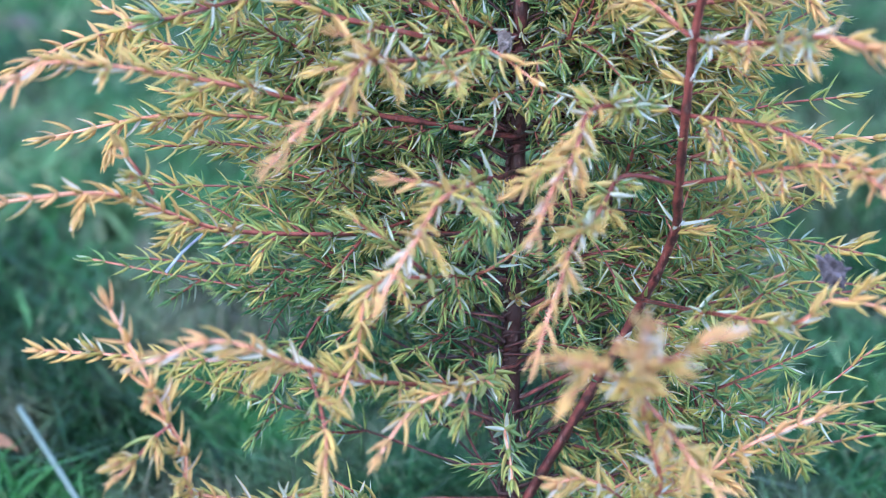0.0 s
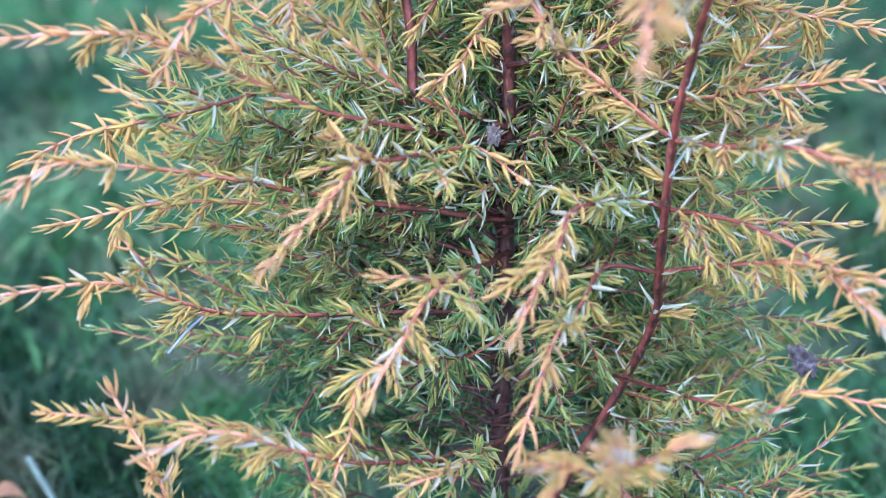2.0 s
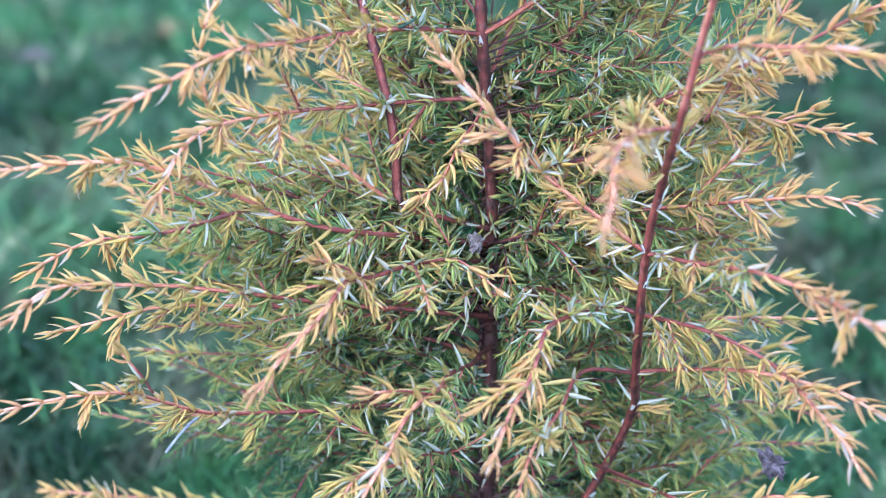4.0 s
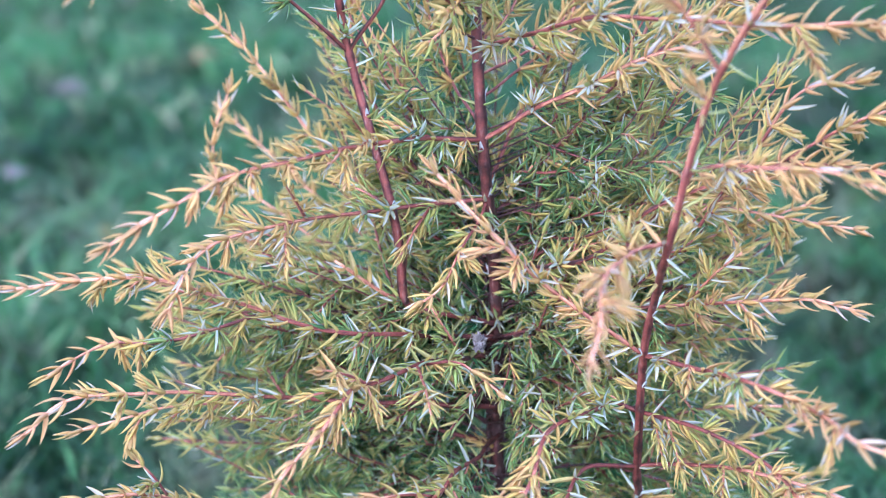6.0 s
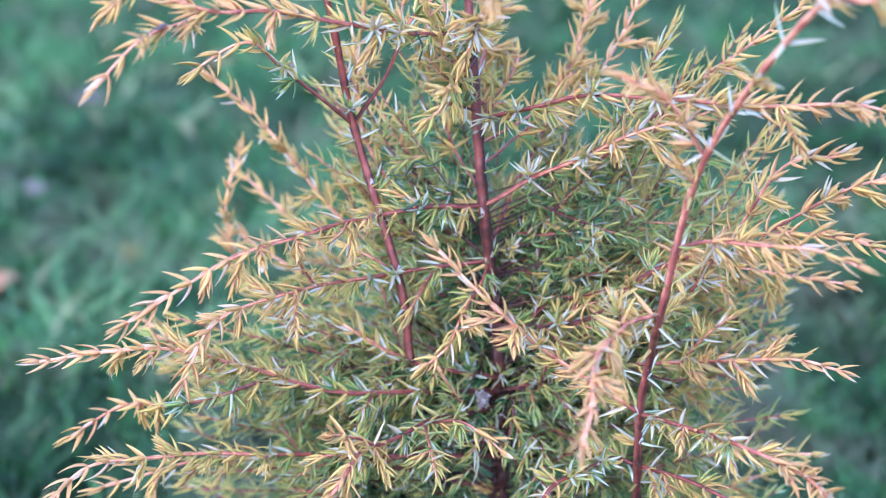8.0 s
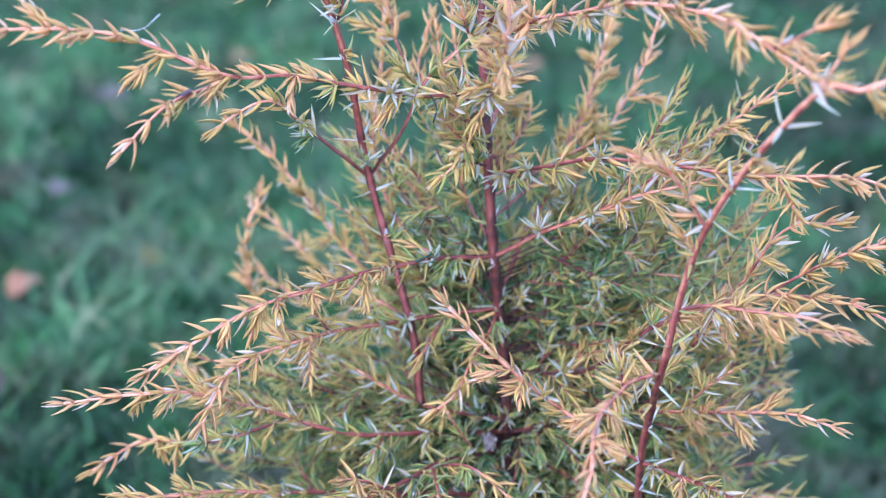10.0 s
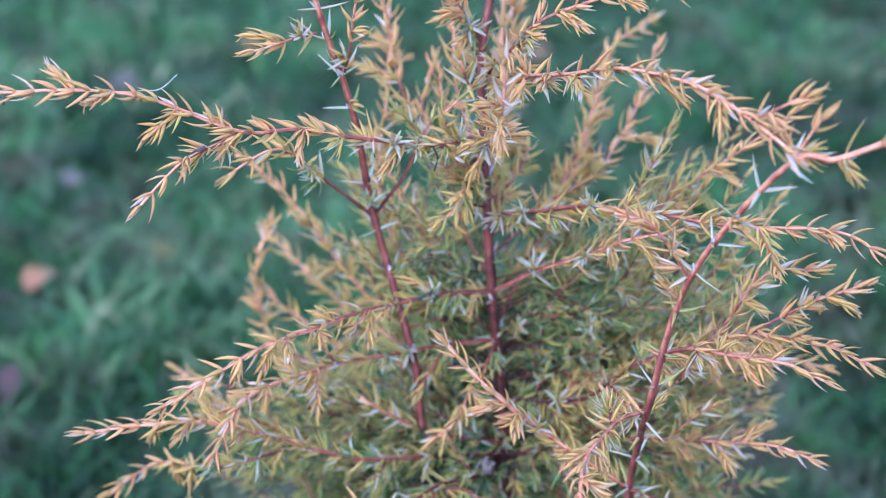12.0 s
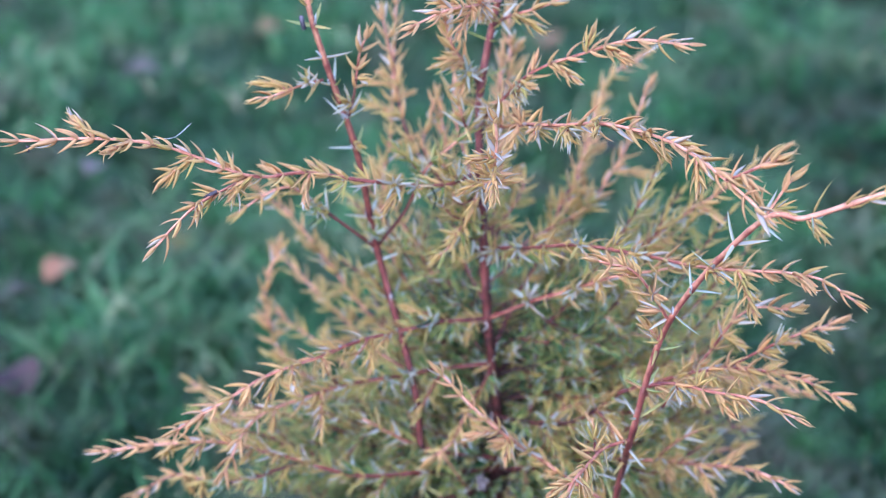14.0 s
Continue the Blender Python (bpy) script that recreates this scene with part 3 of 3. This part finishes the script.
limb("branch", [(-0.017, -0.011, 0.343), (-0.003, -0.038, 0.366), (0.025, -0.044, 0.381), (0.05, -0.05, 0.383)], 0.8, 0.4, ripe=(0.6, 0.95))
limb("branch", [(-0.0145, -0.0125, 0.342), (0.004, -0.061, 0.358), (0.026, -0.087, 0.366), (0.043, -0.106, 0.366), (0.058, -0.122, 0.359), (0.065, -0.134, 0.355)], 1.0, 0.45, ripe=(0.55, 0.95))
limb("branch", [(0.055, -0.12, 0.361), (0.068, -0.125, 0.369)], 0.6, 0.4, ripe=(0.8, 1))
limb("branch", [(-0.017, -0.009, 0.352), (-0.019, -0.012, 0.36), (-0.026, -0.025, 0.373), (-0.029, -0.03, 0.384)], 0.6, 0.35, ripe=(0.5, 0.9))
limb("branch", [(-0.014, -0.014, 0.32), (-0.024, -0.026, 0.326), (-0.029, -0.036, 0.336)], 0.6, 0.35, ripe=(0.4, 0.65), bare=0.3)
limb("branch", [(-0.014, -0.014, 0.3), (-0.023, -0.032, 0.306), (-0.029, -0.038, 0.303)], 0.7, 0.35, ripe=(0.25, 0.55), bare=0.3)
limb("branch", [(-0.0145, -0.015, 0.31), (-0.024, -0.03, 0.314), (-0.029, -0.038, 0.322)], 0.6, 0.35, ripe=(0.25, 0.6), bare=0.3)
limb("branch", [(-0.0155, -0.0155, 0.326), (-0.015, -0.05, 0.332), (-0.01, -0.085, 0.352), (-0.011, -0.1, 0.371)], 0.8, 0.45, ripe=(0.45, 0.95), bare=0.2)
limb("branch", [(-0.0145, -0.015, 0.318), (-0.02, -0.032, 0.313), (-0.024, -0.045, 0.313)], 0.6, 0.35, ripe=(0.3, 0.6), bare=0.25)
limb("branch", [(-0.0145, -0.015, 0.322), (-0.022, -0.03, 0.319), (-0.025, -0.042, 0.328)], 0.6, 0.35, ripe=(0.3, 0.65), bare=0.25)
limb("branch", [(-0.017, -0.011, 0.342), (-0.01, -0.02, 0.348), (-0.003, -0.03, 0.352)], 0.7, 0.4, ripe=(0.4, 0.75), bare=0.2)
limb("branch", [(-0.021, -0.025, 0.345), (-0.023, -0.03, 0.35), (-0.024, -0.034, 0.356)], 0.6, 0.35, ripe=(0.45, 0.8))
limb("branch", [(-0.0165, -0.008, 0.357), (-0.0235, -0.019, 0.365), (-0.027, -0.021, 0.372), (-0.029, -0.022, 0.379)], 0.7, 0.4, ripe=(0.6, 0.9), bare=0.3)
limb("branch", [(-0.013, -0.007, 0.378), (-0.003, -0.02, 0.385), (0.009, -0.024, 0.391)], 0.7, 0.4, ripe=(0.6, 0.9), bare=0.2)
limb("branch", [(-0.011, -0.007, 0.386), (-0.018, -0.03, 0.39), (-0.026, -0.05, 0.392), (-0.038, -0.056, 0.388)], 0.7, 0.4, ripe=(0.7, 1), bare=0.2)
# branches on the far side
limb("branch", [(-0.013, -0.004, 0.29), (-0.01, 0.04, 0.315), (-0.01, 0.052, 0.335), (-0.01, 0.056, 0.352)], 0.8, 0.4, ripe=(0.7, 1))
limb("branch", [(-0.006, 0.004, 0.19), (-0.09, 0.045, 0.215), (-0.104, 0.045, 0.248), (-0.098, 0.045, 0.272)], 0.9, 0.4, ripe=(0.6, 1))
limb("branch", [(-0.008, 0, 0.22), (-0.052, 0.025, 0.282), (-0.052, 0.036, 0.328), (-0.051, 0.045, 0.376)], 1.0, 0.4, ripe=(0.6, 0.95))
limb("branch", [(-0.012, -0.004, 0.3), (-0.037, 0.02, 0.32), (-0.035, 0.035, 0.34)], 0.8, 0.4, ripe=(0.6, 0.95))
limb("branch", [(-0.01, 0, 0.25), (0.016, 0.022, 0.303), (0.024, 0.05, 0.312), (0.033, 0.081, 0.334), (0.05, 0.095, 0.344)], 1.1, 0.4, ripe=(0.6, 0.95))
limb("branch", [(-0.008, 0, 0.24), (0.03, -0.005, 0.285), (0.069, -0.003, 0.316), (0.092, 0.0, 0.333)], 1.0, 0.4, ripe=(0.5, 0.9))
limb("branch", [(-0.008, 0, 0.22), (-0.06, 0.03, 0.25), (-0.088, 0.036, 0.284), (-0.105, 0.032, 0.301)], 1.1, 0.4, ripe=(0.5, 0.95))
limb("branch", [(-0.006, 0.004, 0.2), (-0.06, 0.05, 0.225), (-0.105, 0.08, 0.256)], 1.0, 0.4, ripe=(0.5, 0.95))
limb("branch", [(-0.005, 0.004, 0.18), (-0.06, 0.035, 0.215), (-0.104, 0.055, 0.24)], 1.0, 0.4, ripe=(0.4, 0.9))
limb("branch", [(-0.004, 0.004, 0.15), (-0.08, 0.03, 0.175), (-0.139, 0.056, 0.203)], 1.0, 0.4, ripe=(0.4, 0.9))
limb("branch", [(-0.004, 0.004, 0.19), (0.05, 0.03, 0.2), (0.096, 0.045, 0.198)], 1.0, 0.4, ripe=(0.4, 0.9))
limb("branch", [(-0.004, 0, 0.22), (0.04, 0, 0.245), (0.108, -0.005, 0.239)], 1.0, 0.4, ripe=(0.4, 0.9))
limb("branch", [(0, 0, 0.12), (0.06, 0.01, 0.15), (0.1, 0.015, 0.162)], 1.0, 0.4, ripe=(0.3, 0.7))
limb("branch", [(0, 0, 0.15), (0.06, -0.005, 0.175), (0.1, -0.012, 0.18)], 1.0, 0.4, ripe=(0.3, 0.7))
limb("branch", [(0, 0, 0.09), (0.06, 0.02, 0.115), (0.115, 0.035, 0.135)], 1.0, 0.4, ripe=(0.2, 0.6))
limb("branch", [(0, 0, 0.17), (0.05, 0.015, 0.19), (0.092, 0.018, 0.203)], 1.0, 0.4, ripe=(0.3, 0.7))
limb("branch", [(-0.005, 0, 0.2), (0.05, 0.01, 0.225), (0.095, 0, 0.246)], 1.0, 0.4, ripe=(0.4, 0.8))
limb("branch", [(-0.008, 0, 0.24), (-0.035, 0.015, 0.275), (-0.055, 0.02, 0.31)], 0.8, 0.4, ripe=(0.5, 0.8))
limb("branch", [(-0.012, -0.002, 0.29), (-0.001, 0.02, 0.31), (-0.004, 0.03, 0.311)], 0.7, 0.4, ripe=(0.5, 0.85))

# the dense inner growth round the trunk
for n in range(84):
    z = 0.05 + 0.155 * RNG.random() ** 1.1
    turn = RNG.uniform(0, 2 * math.pi)
    front = math.sin(turn) < -0.25
    if front and (z > 0.05 or RNG.random() < 0.6):
        turn = -turn
        front = False
    reach = (0.15 - 0.42 * max(0.0, z - 0.1) - 0.5 * max(0.0, 0.1 - z)) * RNG.uniform(0.58, 1.02)
    if front:
        reach *= 0.6
    if math.cos(turn) > 0.5 and z > 0.09:
        reach *= 0.86
    x, y = math.cos(turn) * reach, math.sin(turn) * reach
    foot = (-0.003 - 0.03 * z, -0.02 * z, z)
    rise = RNG.uniform(-0.005, 0.035) + 0.2 * max(0.0, z - 0.14)
    green = RNG.uniform(0.0, 0.12) + 1.45 * max(0.0, z - 0.13) + 0.7 * max(0.0, x)
    bow = [RNG.gauss(0, 0.007) for _ in range(4)]
    limb("branch", [foot, (x * 0.35 + bow[0], y * 0.35, z + rise * 0.5 + bow[1]), (x * 0.7, y * 0.7 + bow[2], z + rise * 0.9 + bow[3]), (x, y, z + rise)], 0.7, 0.35, ripe=(green, green + 0.2), bare=0.4, sizes=(0.005, 0.015), far=True)

# short green growth before the trunk
for n in range(14):
    z = RNG.uniform(0.13, 0.215)
    tip = (RNG.uniform(-0.04, 0.025), RNG.uniform(-0.055, -0.03), z + RNG.uniform(-0.008, 0.014))
    green = RNG.uniform(0.05, 0.17) + 1.5 * max(0.0, z - 0.14)
    limb("branch", [(-0.003 - 0.03 * z, -0.02 * z, z), (tip[0] * 0.5, tip[1] * 0.5, z + 0.006), tip], 0.5, 0.3, ripe=(green, green + 0.26), bare=0.4, sizes=(0.004, 0.011), far=True)

# the loose, rising growth behind the trunk
for n in range(28):
    z = RNG.uniform(0.17, 0.24)
    tip = (RNG.uniform(-0.08, 0.1), RNG.uniform(0.015, 0.07), z + RNG.uniform(0.04, 0.08))
    gold = RNG.uniform(0.14, 0.32)
    limb("branch", [(-0.003 - 0.03 * z, 0.002 - 0.02 * z, z), (tip[0] * 0.55, tip[1] * 0.5, z + 0.02), tip], 0.55, 0.35, ripe=(gold, gold + 0.36), bare=0.06, every=0.009, sizes=(0.004, 0.011), far=True)

# fine golden growth between the trunk and the front stem, and west of the trunk
for n in range(50):
    side = 1 if n < 32 else -1
    z = RNG.uniform(0.19, 0.27)
    across = RNG.uniform(0.015, 0.085) if side > 0 else RNG.uniform(0.02, 0.085)
    tip = (side * across, RNG.uniform(-0.03, 0.035) + (0.012 if side < 0 else 0.0), z + RNG.uniform(0.035, 0.07))
    gold = RNG.uniform(0.09, 0.24) + (0.03 if side > 0 else 0.0)
    limb("branch", [(-0.004 - 0.03 * z, -0.02 * z, z), (tip[0] * 0.55, tip[1] * 0.6, z + 0.018), tip], 0.42, 0.3, ripe=(gold, gold + 0.36), bare=0.2, every=0.009, sizes=(0.004, 0.011), far=True)

# salmon shoots rising behind the top
for n in range(7):
    z = RNG.uniform(0.27, 0.315)
    across = RNG.uniform(-0.06, -0.002) if n < 5 else RNG.uniform(0.02, 0.05)
    tip = (across, RNG.uniform(0.02, 0.05), z + RNG.uniform(0.055, 0.08))
    limb("branch", [(-0.014, -0.012, z), (-0.012 + (across + 0.012) * 0.7, tip[1] * 0.6, z + 0.018), tip], 0.7, 0.4, ripe=(0.65, 1), bare=0.25, every=0.009, sizes=(0.004, 0.01))

# thin growth behind the outer branches
for n in range(56):
    side = -1 if n < 30 else 1
    z = RNG.uniform(0.085 if side < 0 else 0.045, 0.2)
    tip = (side * RNG.uniform(0.065, 0.125 if side < 0 or z < 0.1 else 0.1), RNG.uniform(-0.01, 0.045), z + RNG.uniform(0.02, 0.05))
    green = RNG.uniform(0.06, 0.2) + 1.2 * max(0.0, z - 0.12) + (0.1 if side > 0 else 0.0)
    limb("branch", [(-0.003 - 0.03 * z, 0.002 - 0.02 * z, z), (tip[0] * 0.5, tip[1] * 0.4, z + 0.02), tip], 0.7, 0.35, ripe=(green, green + 0.28), bare=0.1, sizes=(0.004, 0.011), far=True)

# ---- the lawn ----
def lawn_height(x, y):
    return 0.012 * noise.noise((x * 1.7, y * 1.7, 0.3)) + 0.006 * noise.noise((x * 6.0, y * 6.0, 1.7))


def make_ground():
    ticks = np.sinh(np.linspace(-7.6, 7.6, 150)) * 0.5
    bm = bmesh.new()
    grid = [[bm.verts.new((x, y, lawn_height(x, y) if abs(x) + abs(y) < 60 else 0.0)) for x in ticks] for y in ticks]
    for a, b in zip(grid, grid[1:]):
        for i in range(len(a) - 1):
            bm.faces.new((a[i], a[i + 1], b[i + 1], b[i]))
    me = bpy.data.meshes.new("ground")
    bm.to_mesh(me)
    bm.free()
    me.materials.append(SOIL)
    for p in me.polygons:
        p.use_smooth = True
    return tagged(new("ground", me), "dark lawn soil under short green grass", "ground", kind="structure")


make_ground()


def make_grass(tufts, tall, wide, reach, label):
    """Tufts of bent blades, each a folded strip of two segments and a point, coarser with the distance."""
    verts, loops, starts, tone_shade = [], [], [], []
    made = 0
    while made < tufts:
        far, turn = 0.11 + reach * RNG.random() ** 1.9, RNG.gauss(math.pi / 2, 0.55) if RNG.random() < 0.75 else RNG.uniform(0, 2 * math.pi)
        cx, cy = far * math.cos(turn), far * math.sin(turn)
        if noise.noise((cx * 4, cy * 4, 4.0)) + 0.7 * noise.noise((cx * 14, cy * 14, 2.0)) < RNG.uniform(-1.0, 0.3):
            continue
        made += 1
        # thin turf east and west of the shrub, with shade painted into its colour
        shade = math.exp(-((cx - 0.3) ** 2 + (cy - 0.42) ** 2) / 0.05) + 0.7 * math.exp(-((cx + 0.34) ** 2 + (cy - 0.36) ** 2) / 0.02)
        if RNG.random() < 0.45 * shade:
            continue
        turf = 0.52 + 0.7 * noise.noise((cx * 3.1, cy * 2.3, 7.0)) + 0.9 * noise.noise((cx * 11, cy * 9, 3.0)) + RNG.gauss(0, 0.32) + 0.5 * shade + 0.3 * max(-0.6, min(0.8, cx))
        size, high = RNG.uniform(0.006, 0.016) * (1 + 0.35 * far), RNG.uniform(0.6, 1.35)
        # close, fine turf round the shrub
        fine = 0.5 + 0.5 * min(1.0, far / 0.6)
        for _ in range(int(RNG.randint(10, 26) / fine**2)):
            x, y = cx + RNG.gauss(0, size), cy + RNG.gauss(0, size)
            z = lawn_height(x, y)
            h, a, w = fine * tall * high * RNG.uniform(0.5, 1.25) * (1 + 0.1 * far), RNG.uniform(0, 6.28), fine * wide * RNG.uniform(0.7, 1.35) * (1 + 0.3 * far)
            b, bow = RNG.uniform(0, 6.28), RNG.uniform(0.3, 1.7) * h
            sx, sy, bx, by = math.cos(a) * w, math.sin(a) * w, math.cos(b) * bow, math.sin(b) * bow
            k = len(verts)
            for s, t in ((0.0, 1.0), (0.55, 0.8)):
                verts += [(x + bx * s * s - sx * t, y + by * s * s - sy * t, z + h * s - 0.003), (x + bx * s * s + sx * t, y + by * s * s + sy * t, z + h * s - 0.003)]
            verts.append((x + bx, y + by, z + h * 0.92))
            tone_shade += [turf + RNG.uniform(-0.1, 0.1)] * 5
            starts += [len(loops), len(loops) + 4]
            loops += [k, k + 1, k + 3, k + 2, k + 2, k + 3, k + 4]
    return tagged(new("grass", mesh_from("grass", verts, loops, starts, {"tone_shade": np.clip(tone_shade, 0, 1)}, GRASS)), label, "grass", kind="stuff")


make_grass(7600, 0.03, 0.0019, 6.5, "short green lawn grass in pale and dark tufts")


def fallen_leaf(x, y, size, turn, mat, label):
    """A curled leaf folded along its midrib."""
    bm = bmesh.new()
    n = 8
    left, mid, right = [], [], []
    for i in range(n + 1):
        s = i / n
        w = size * 0.42 * math.sin(math.pi * s**0.8) + 0.0004
        c = 0.18 * size * math.sin(math.pi * s)
        left.append(bm.verts.new((s * size, w, c + w * 0.35)))
        mid.append(bm.verts.new((s * size, 0, c)))
        right.append(bm.verts.new((s * size, -w, c + w * 0.5)))
    for i in range(n):
        bm.faces.new((mid[i], mid[i + 1], left[i + 1], left[i]))
        bm.faces.new((right[i], right[i + 1], mid[i + 1], mid[i]))
    me = bpy.data.meshes.new("fallen_leaf")
    bm.to_mesh(me)
    bm.free()
    me.materials.append(mat)
    ob = new("fallen_leaf", me)
    so = ob.modifiers.new("thick", "SOLIDIFY")
    so.thickness = 0.0006
    ob.matrix_world = pose(x, y, lawn_height(x, y) + 0.016, RNG.uniform(-15, 15), RNG.uniform(-12, 12), turn)
    return tagged(ob, label, "leaf", "fallen leaves on the lawn")


fallen_leaf(-0.285, 0.67, 0.03, 70, YELLOW_LEAF, "yellow-green fallen leaf lying in the lawn grass")
fallen_leaf(-0.372, 0.59, 0.034, 50, DRY_LEAF, "orange-brown fallen leaf lying in the lawn grass")
fallen_leaf(-0.395, 0.555, 0.028, 30, PALE_LEAF, "pale grey-pink fallen leaf lying in the grass")
fallen_leaf(-0.41, 0.86, 0.03, 70, PALE_LEAF, "pale grey-pink fallen leaf lying in the grass")
fallen_leaf(-0.47, 1.25, 0.05, 10, PALE_LEAF, "broad grey-brown fallen leaf lying in the grass")
fallen_leaf(-0.325, 0.39, 0.04, 130, PLUM_LEAF, "dark plum-coloured fallen leaf lying in the grass")
fallen_leaf(0.08, 0.96, 0.05, 80, PLUM_LEAF, "dark plum-coloured fallen leaf lying in the grass")
fallen_leaf(-0.206, 0.125, 0.016, 10, DRY_LEAF, "reddish-brown fallen leaf lying in the grass")
fallen_leaf(-0.34, 1.48, 0.045, 45, DRY_LEAF, "orange-brown fallen leaf lying in the lawn grass")
fallen_leaf(0.04, 1.44, 0.05, 100, DRY_LEAF, "orange-brown fallen leaf lying in the lawn grass")


# small things caught in the shrub
def thread(name, points, radius, mat, label, category="thread"):
    line, at = catmull(points, 0.001)
    v, l, st, a = tube(line, np.full(len(line), radius), np.zeros(len(line)), 5)
    return tagged(new(name, mesh_from(name, v, l, st, {}, mat)), label, category)


SILK = plain_material("silk", (0.7, 0.7, 0.7), (0.85, 0.85, 0.85), 300, 0.3)
FIBRE = plain_material("dark_fibre", (0.01, 0.03, 0.02), (0.03, 0.06, 0.04), 700, 0.6)


thread("silk_thread", [(-0.117, -0.082, 0.356), (-0.111, -0.08, 0.356), (-0.106, -0.078, 0.36)], 0.00007, SILK, "thin pale silk thread hung between two golden twigs")
thread("silk_thread", [(0.036, -0.046, 0.378), (0.043, -0.048, 0.383), (0.051, -0.05, 0.385)], 0.00007, SILK, "thin pale silk thread at a golden twig tip")
thread("plant_fibre", [(-0.036, -0.04, 0.286), (-0.033, -0.042, 0.291), (-0.029, -0.04, 0.289), (-0.025, -0.04, 0.291)], 0.0002, FIBRE, "dark green plant fibre caught in the juniper twigs", "fibre")
thread("plant_fibre", [(-0.0385, -0.0335, 0.2725), (-0.034, -0.034, 0.275), (-0.031, -0.033, 0.277)], 0.00045, FIBRE, "dark green plant fibre lying across a juniper branch", "fibre")
thread("plant_fibre", [(-0.0325, -0.045, 0.331), (-0.0305, -0.045, 0.3265), (-0.0315, -0.045, 0.322)], 0.0003, FIBRE, "dark green plant fibre hanging from a juniper branch", "fibre")

thread("plant_fibre", [(-0.018, 0.012, 0.251), (-0.005, 0.012, 0.257), (0.002, 0.014, 0.261), (0.012, 0.014, 0.265), (0.02, 0.016, 0.267)], 0.0005, FIBRE, "dark green plant fibre caught behind the juniper trunk", "fibre")
thread("dead_needle", [(-0.1055, -0.0405, 0.1415), (-0.101, -0.036, 0.1465), (-0.096, -0.032, 0.1505)], 0.00045, plain_material("bleached_needle", (0.2, 0.22, 0.26), (0.36, 0.38, 0.44), 300), "bleached dead needle hanging on a juniper branch", "needle")


def withered_husk(place, size, mat, label, category):
    """A shrivelled clump with ragged folds."""
    bm = bmesh.new()
    bmesh.ops.create_icosphere(bm, subdivisions=4, radius=1)
    for vert in bm.verts:
        p = vert.co
        k = 0.75 + 0.5 * noise.noise(p * 1.3) + 0.6 * noise.noise(p * 3.1) + 0.5 * max(0.0, noise.noise(p * 5.0))
        vert.co = Vector((p.x * size[0], p.y * size[1], p.z * size[2])) * k
    me = bpy.data.meshes.new("withered_husk")
    bm.to_mesh(me)
    bm.free()
    me.materials.append(mat)
    ob = new("withered_husk", me)
    ob.matrix_world = pose(*place, 10, 25, -20)
    return tagged(ob, label, category)


withered_husk((0.0745, -0.07, 0.1555), (0.0048, 0.003, 0.0034), HUSK, "grey-brown withered husk caught on a juniper branch", "husk")
withered_husk((-0.012, -0.028, 0.2075), (0.0026, 0.002, 0.003), plain_material("grey_husk", (0.07, 0.055, 0.055), (0.22, 0.19, 0.18), 500, 0.9), "small grey withered husk beside the juniper trunk", "husk")


# dark crumbs on the twigs
thread("plant_crumb", [(-0.1015, -0.0838, 0.3375), (-0.0995, -0.0838, 0.3388), (-0.0975, -0.0832, 0.3396)], 0.0006, HUSK, "black plant crumb stuck on a golden juniper twig", "crumb")
thread("plant_crumb", [(-0.1538, -0.0925, 0.3558), (-0.1532, -0.0928, 0.3548), (-0.1535, -0.0926, 0.3538)], 0.0004, HUSK, "black plant crumb hanging under a juniper shoot tip", "crumb")
thread("plant_crumb", [(-0.0748, -0.0485, 0.3885), (-0.0745, -0.0488, 0.3865), (-0.0738, -0.0486, 0.384)], 0.0008, HUSK, "blue-black plant crumb beside a red juniper stem", "crumb")

# a pale dead stalk leaning in the grass
thread("dry_grass_stalk", [(-0.19, 0.13, 0.03), (-0.168, 0.1, 0.016), (-0.15, 0.078, 0.002)], 0.0013, PALE_STALK, "pale dead grass stalk lying in the lawn", "stalk")
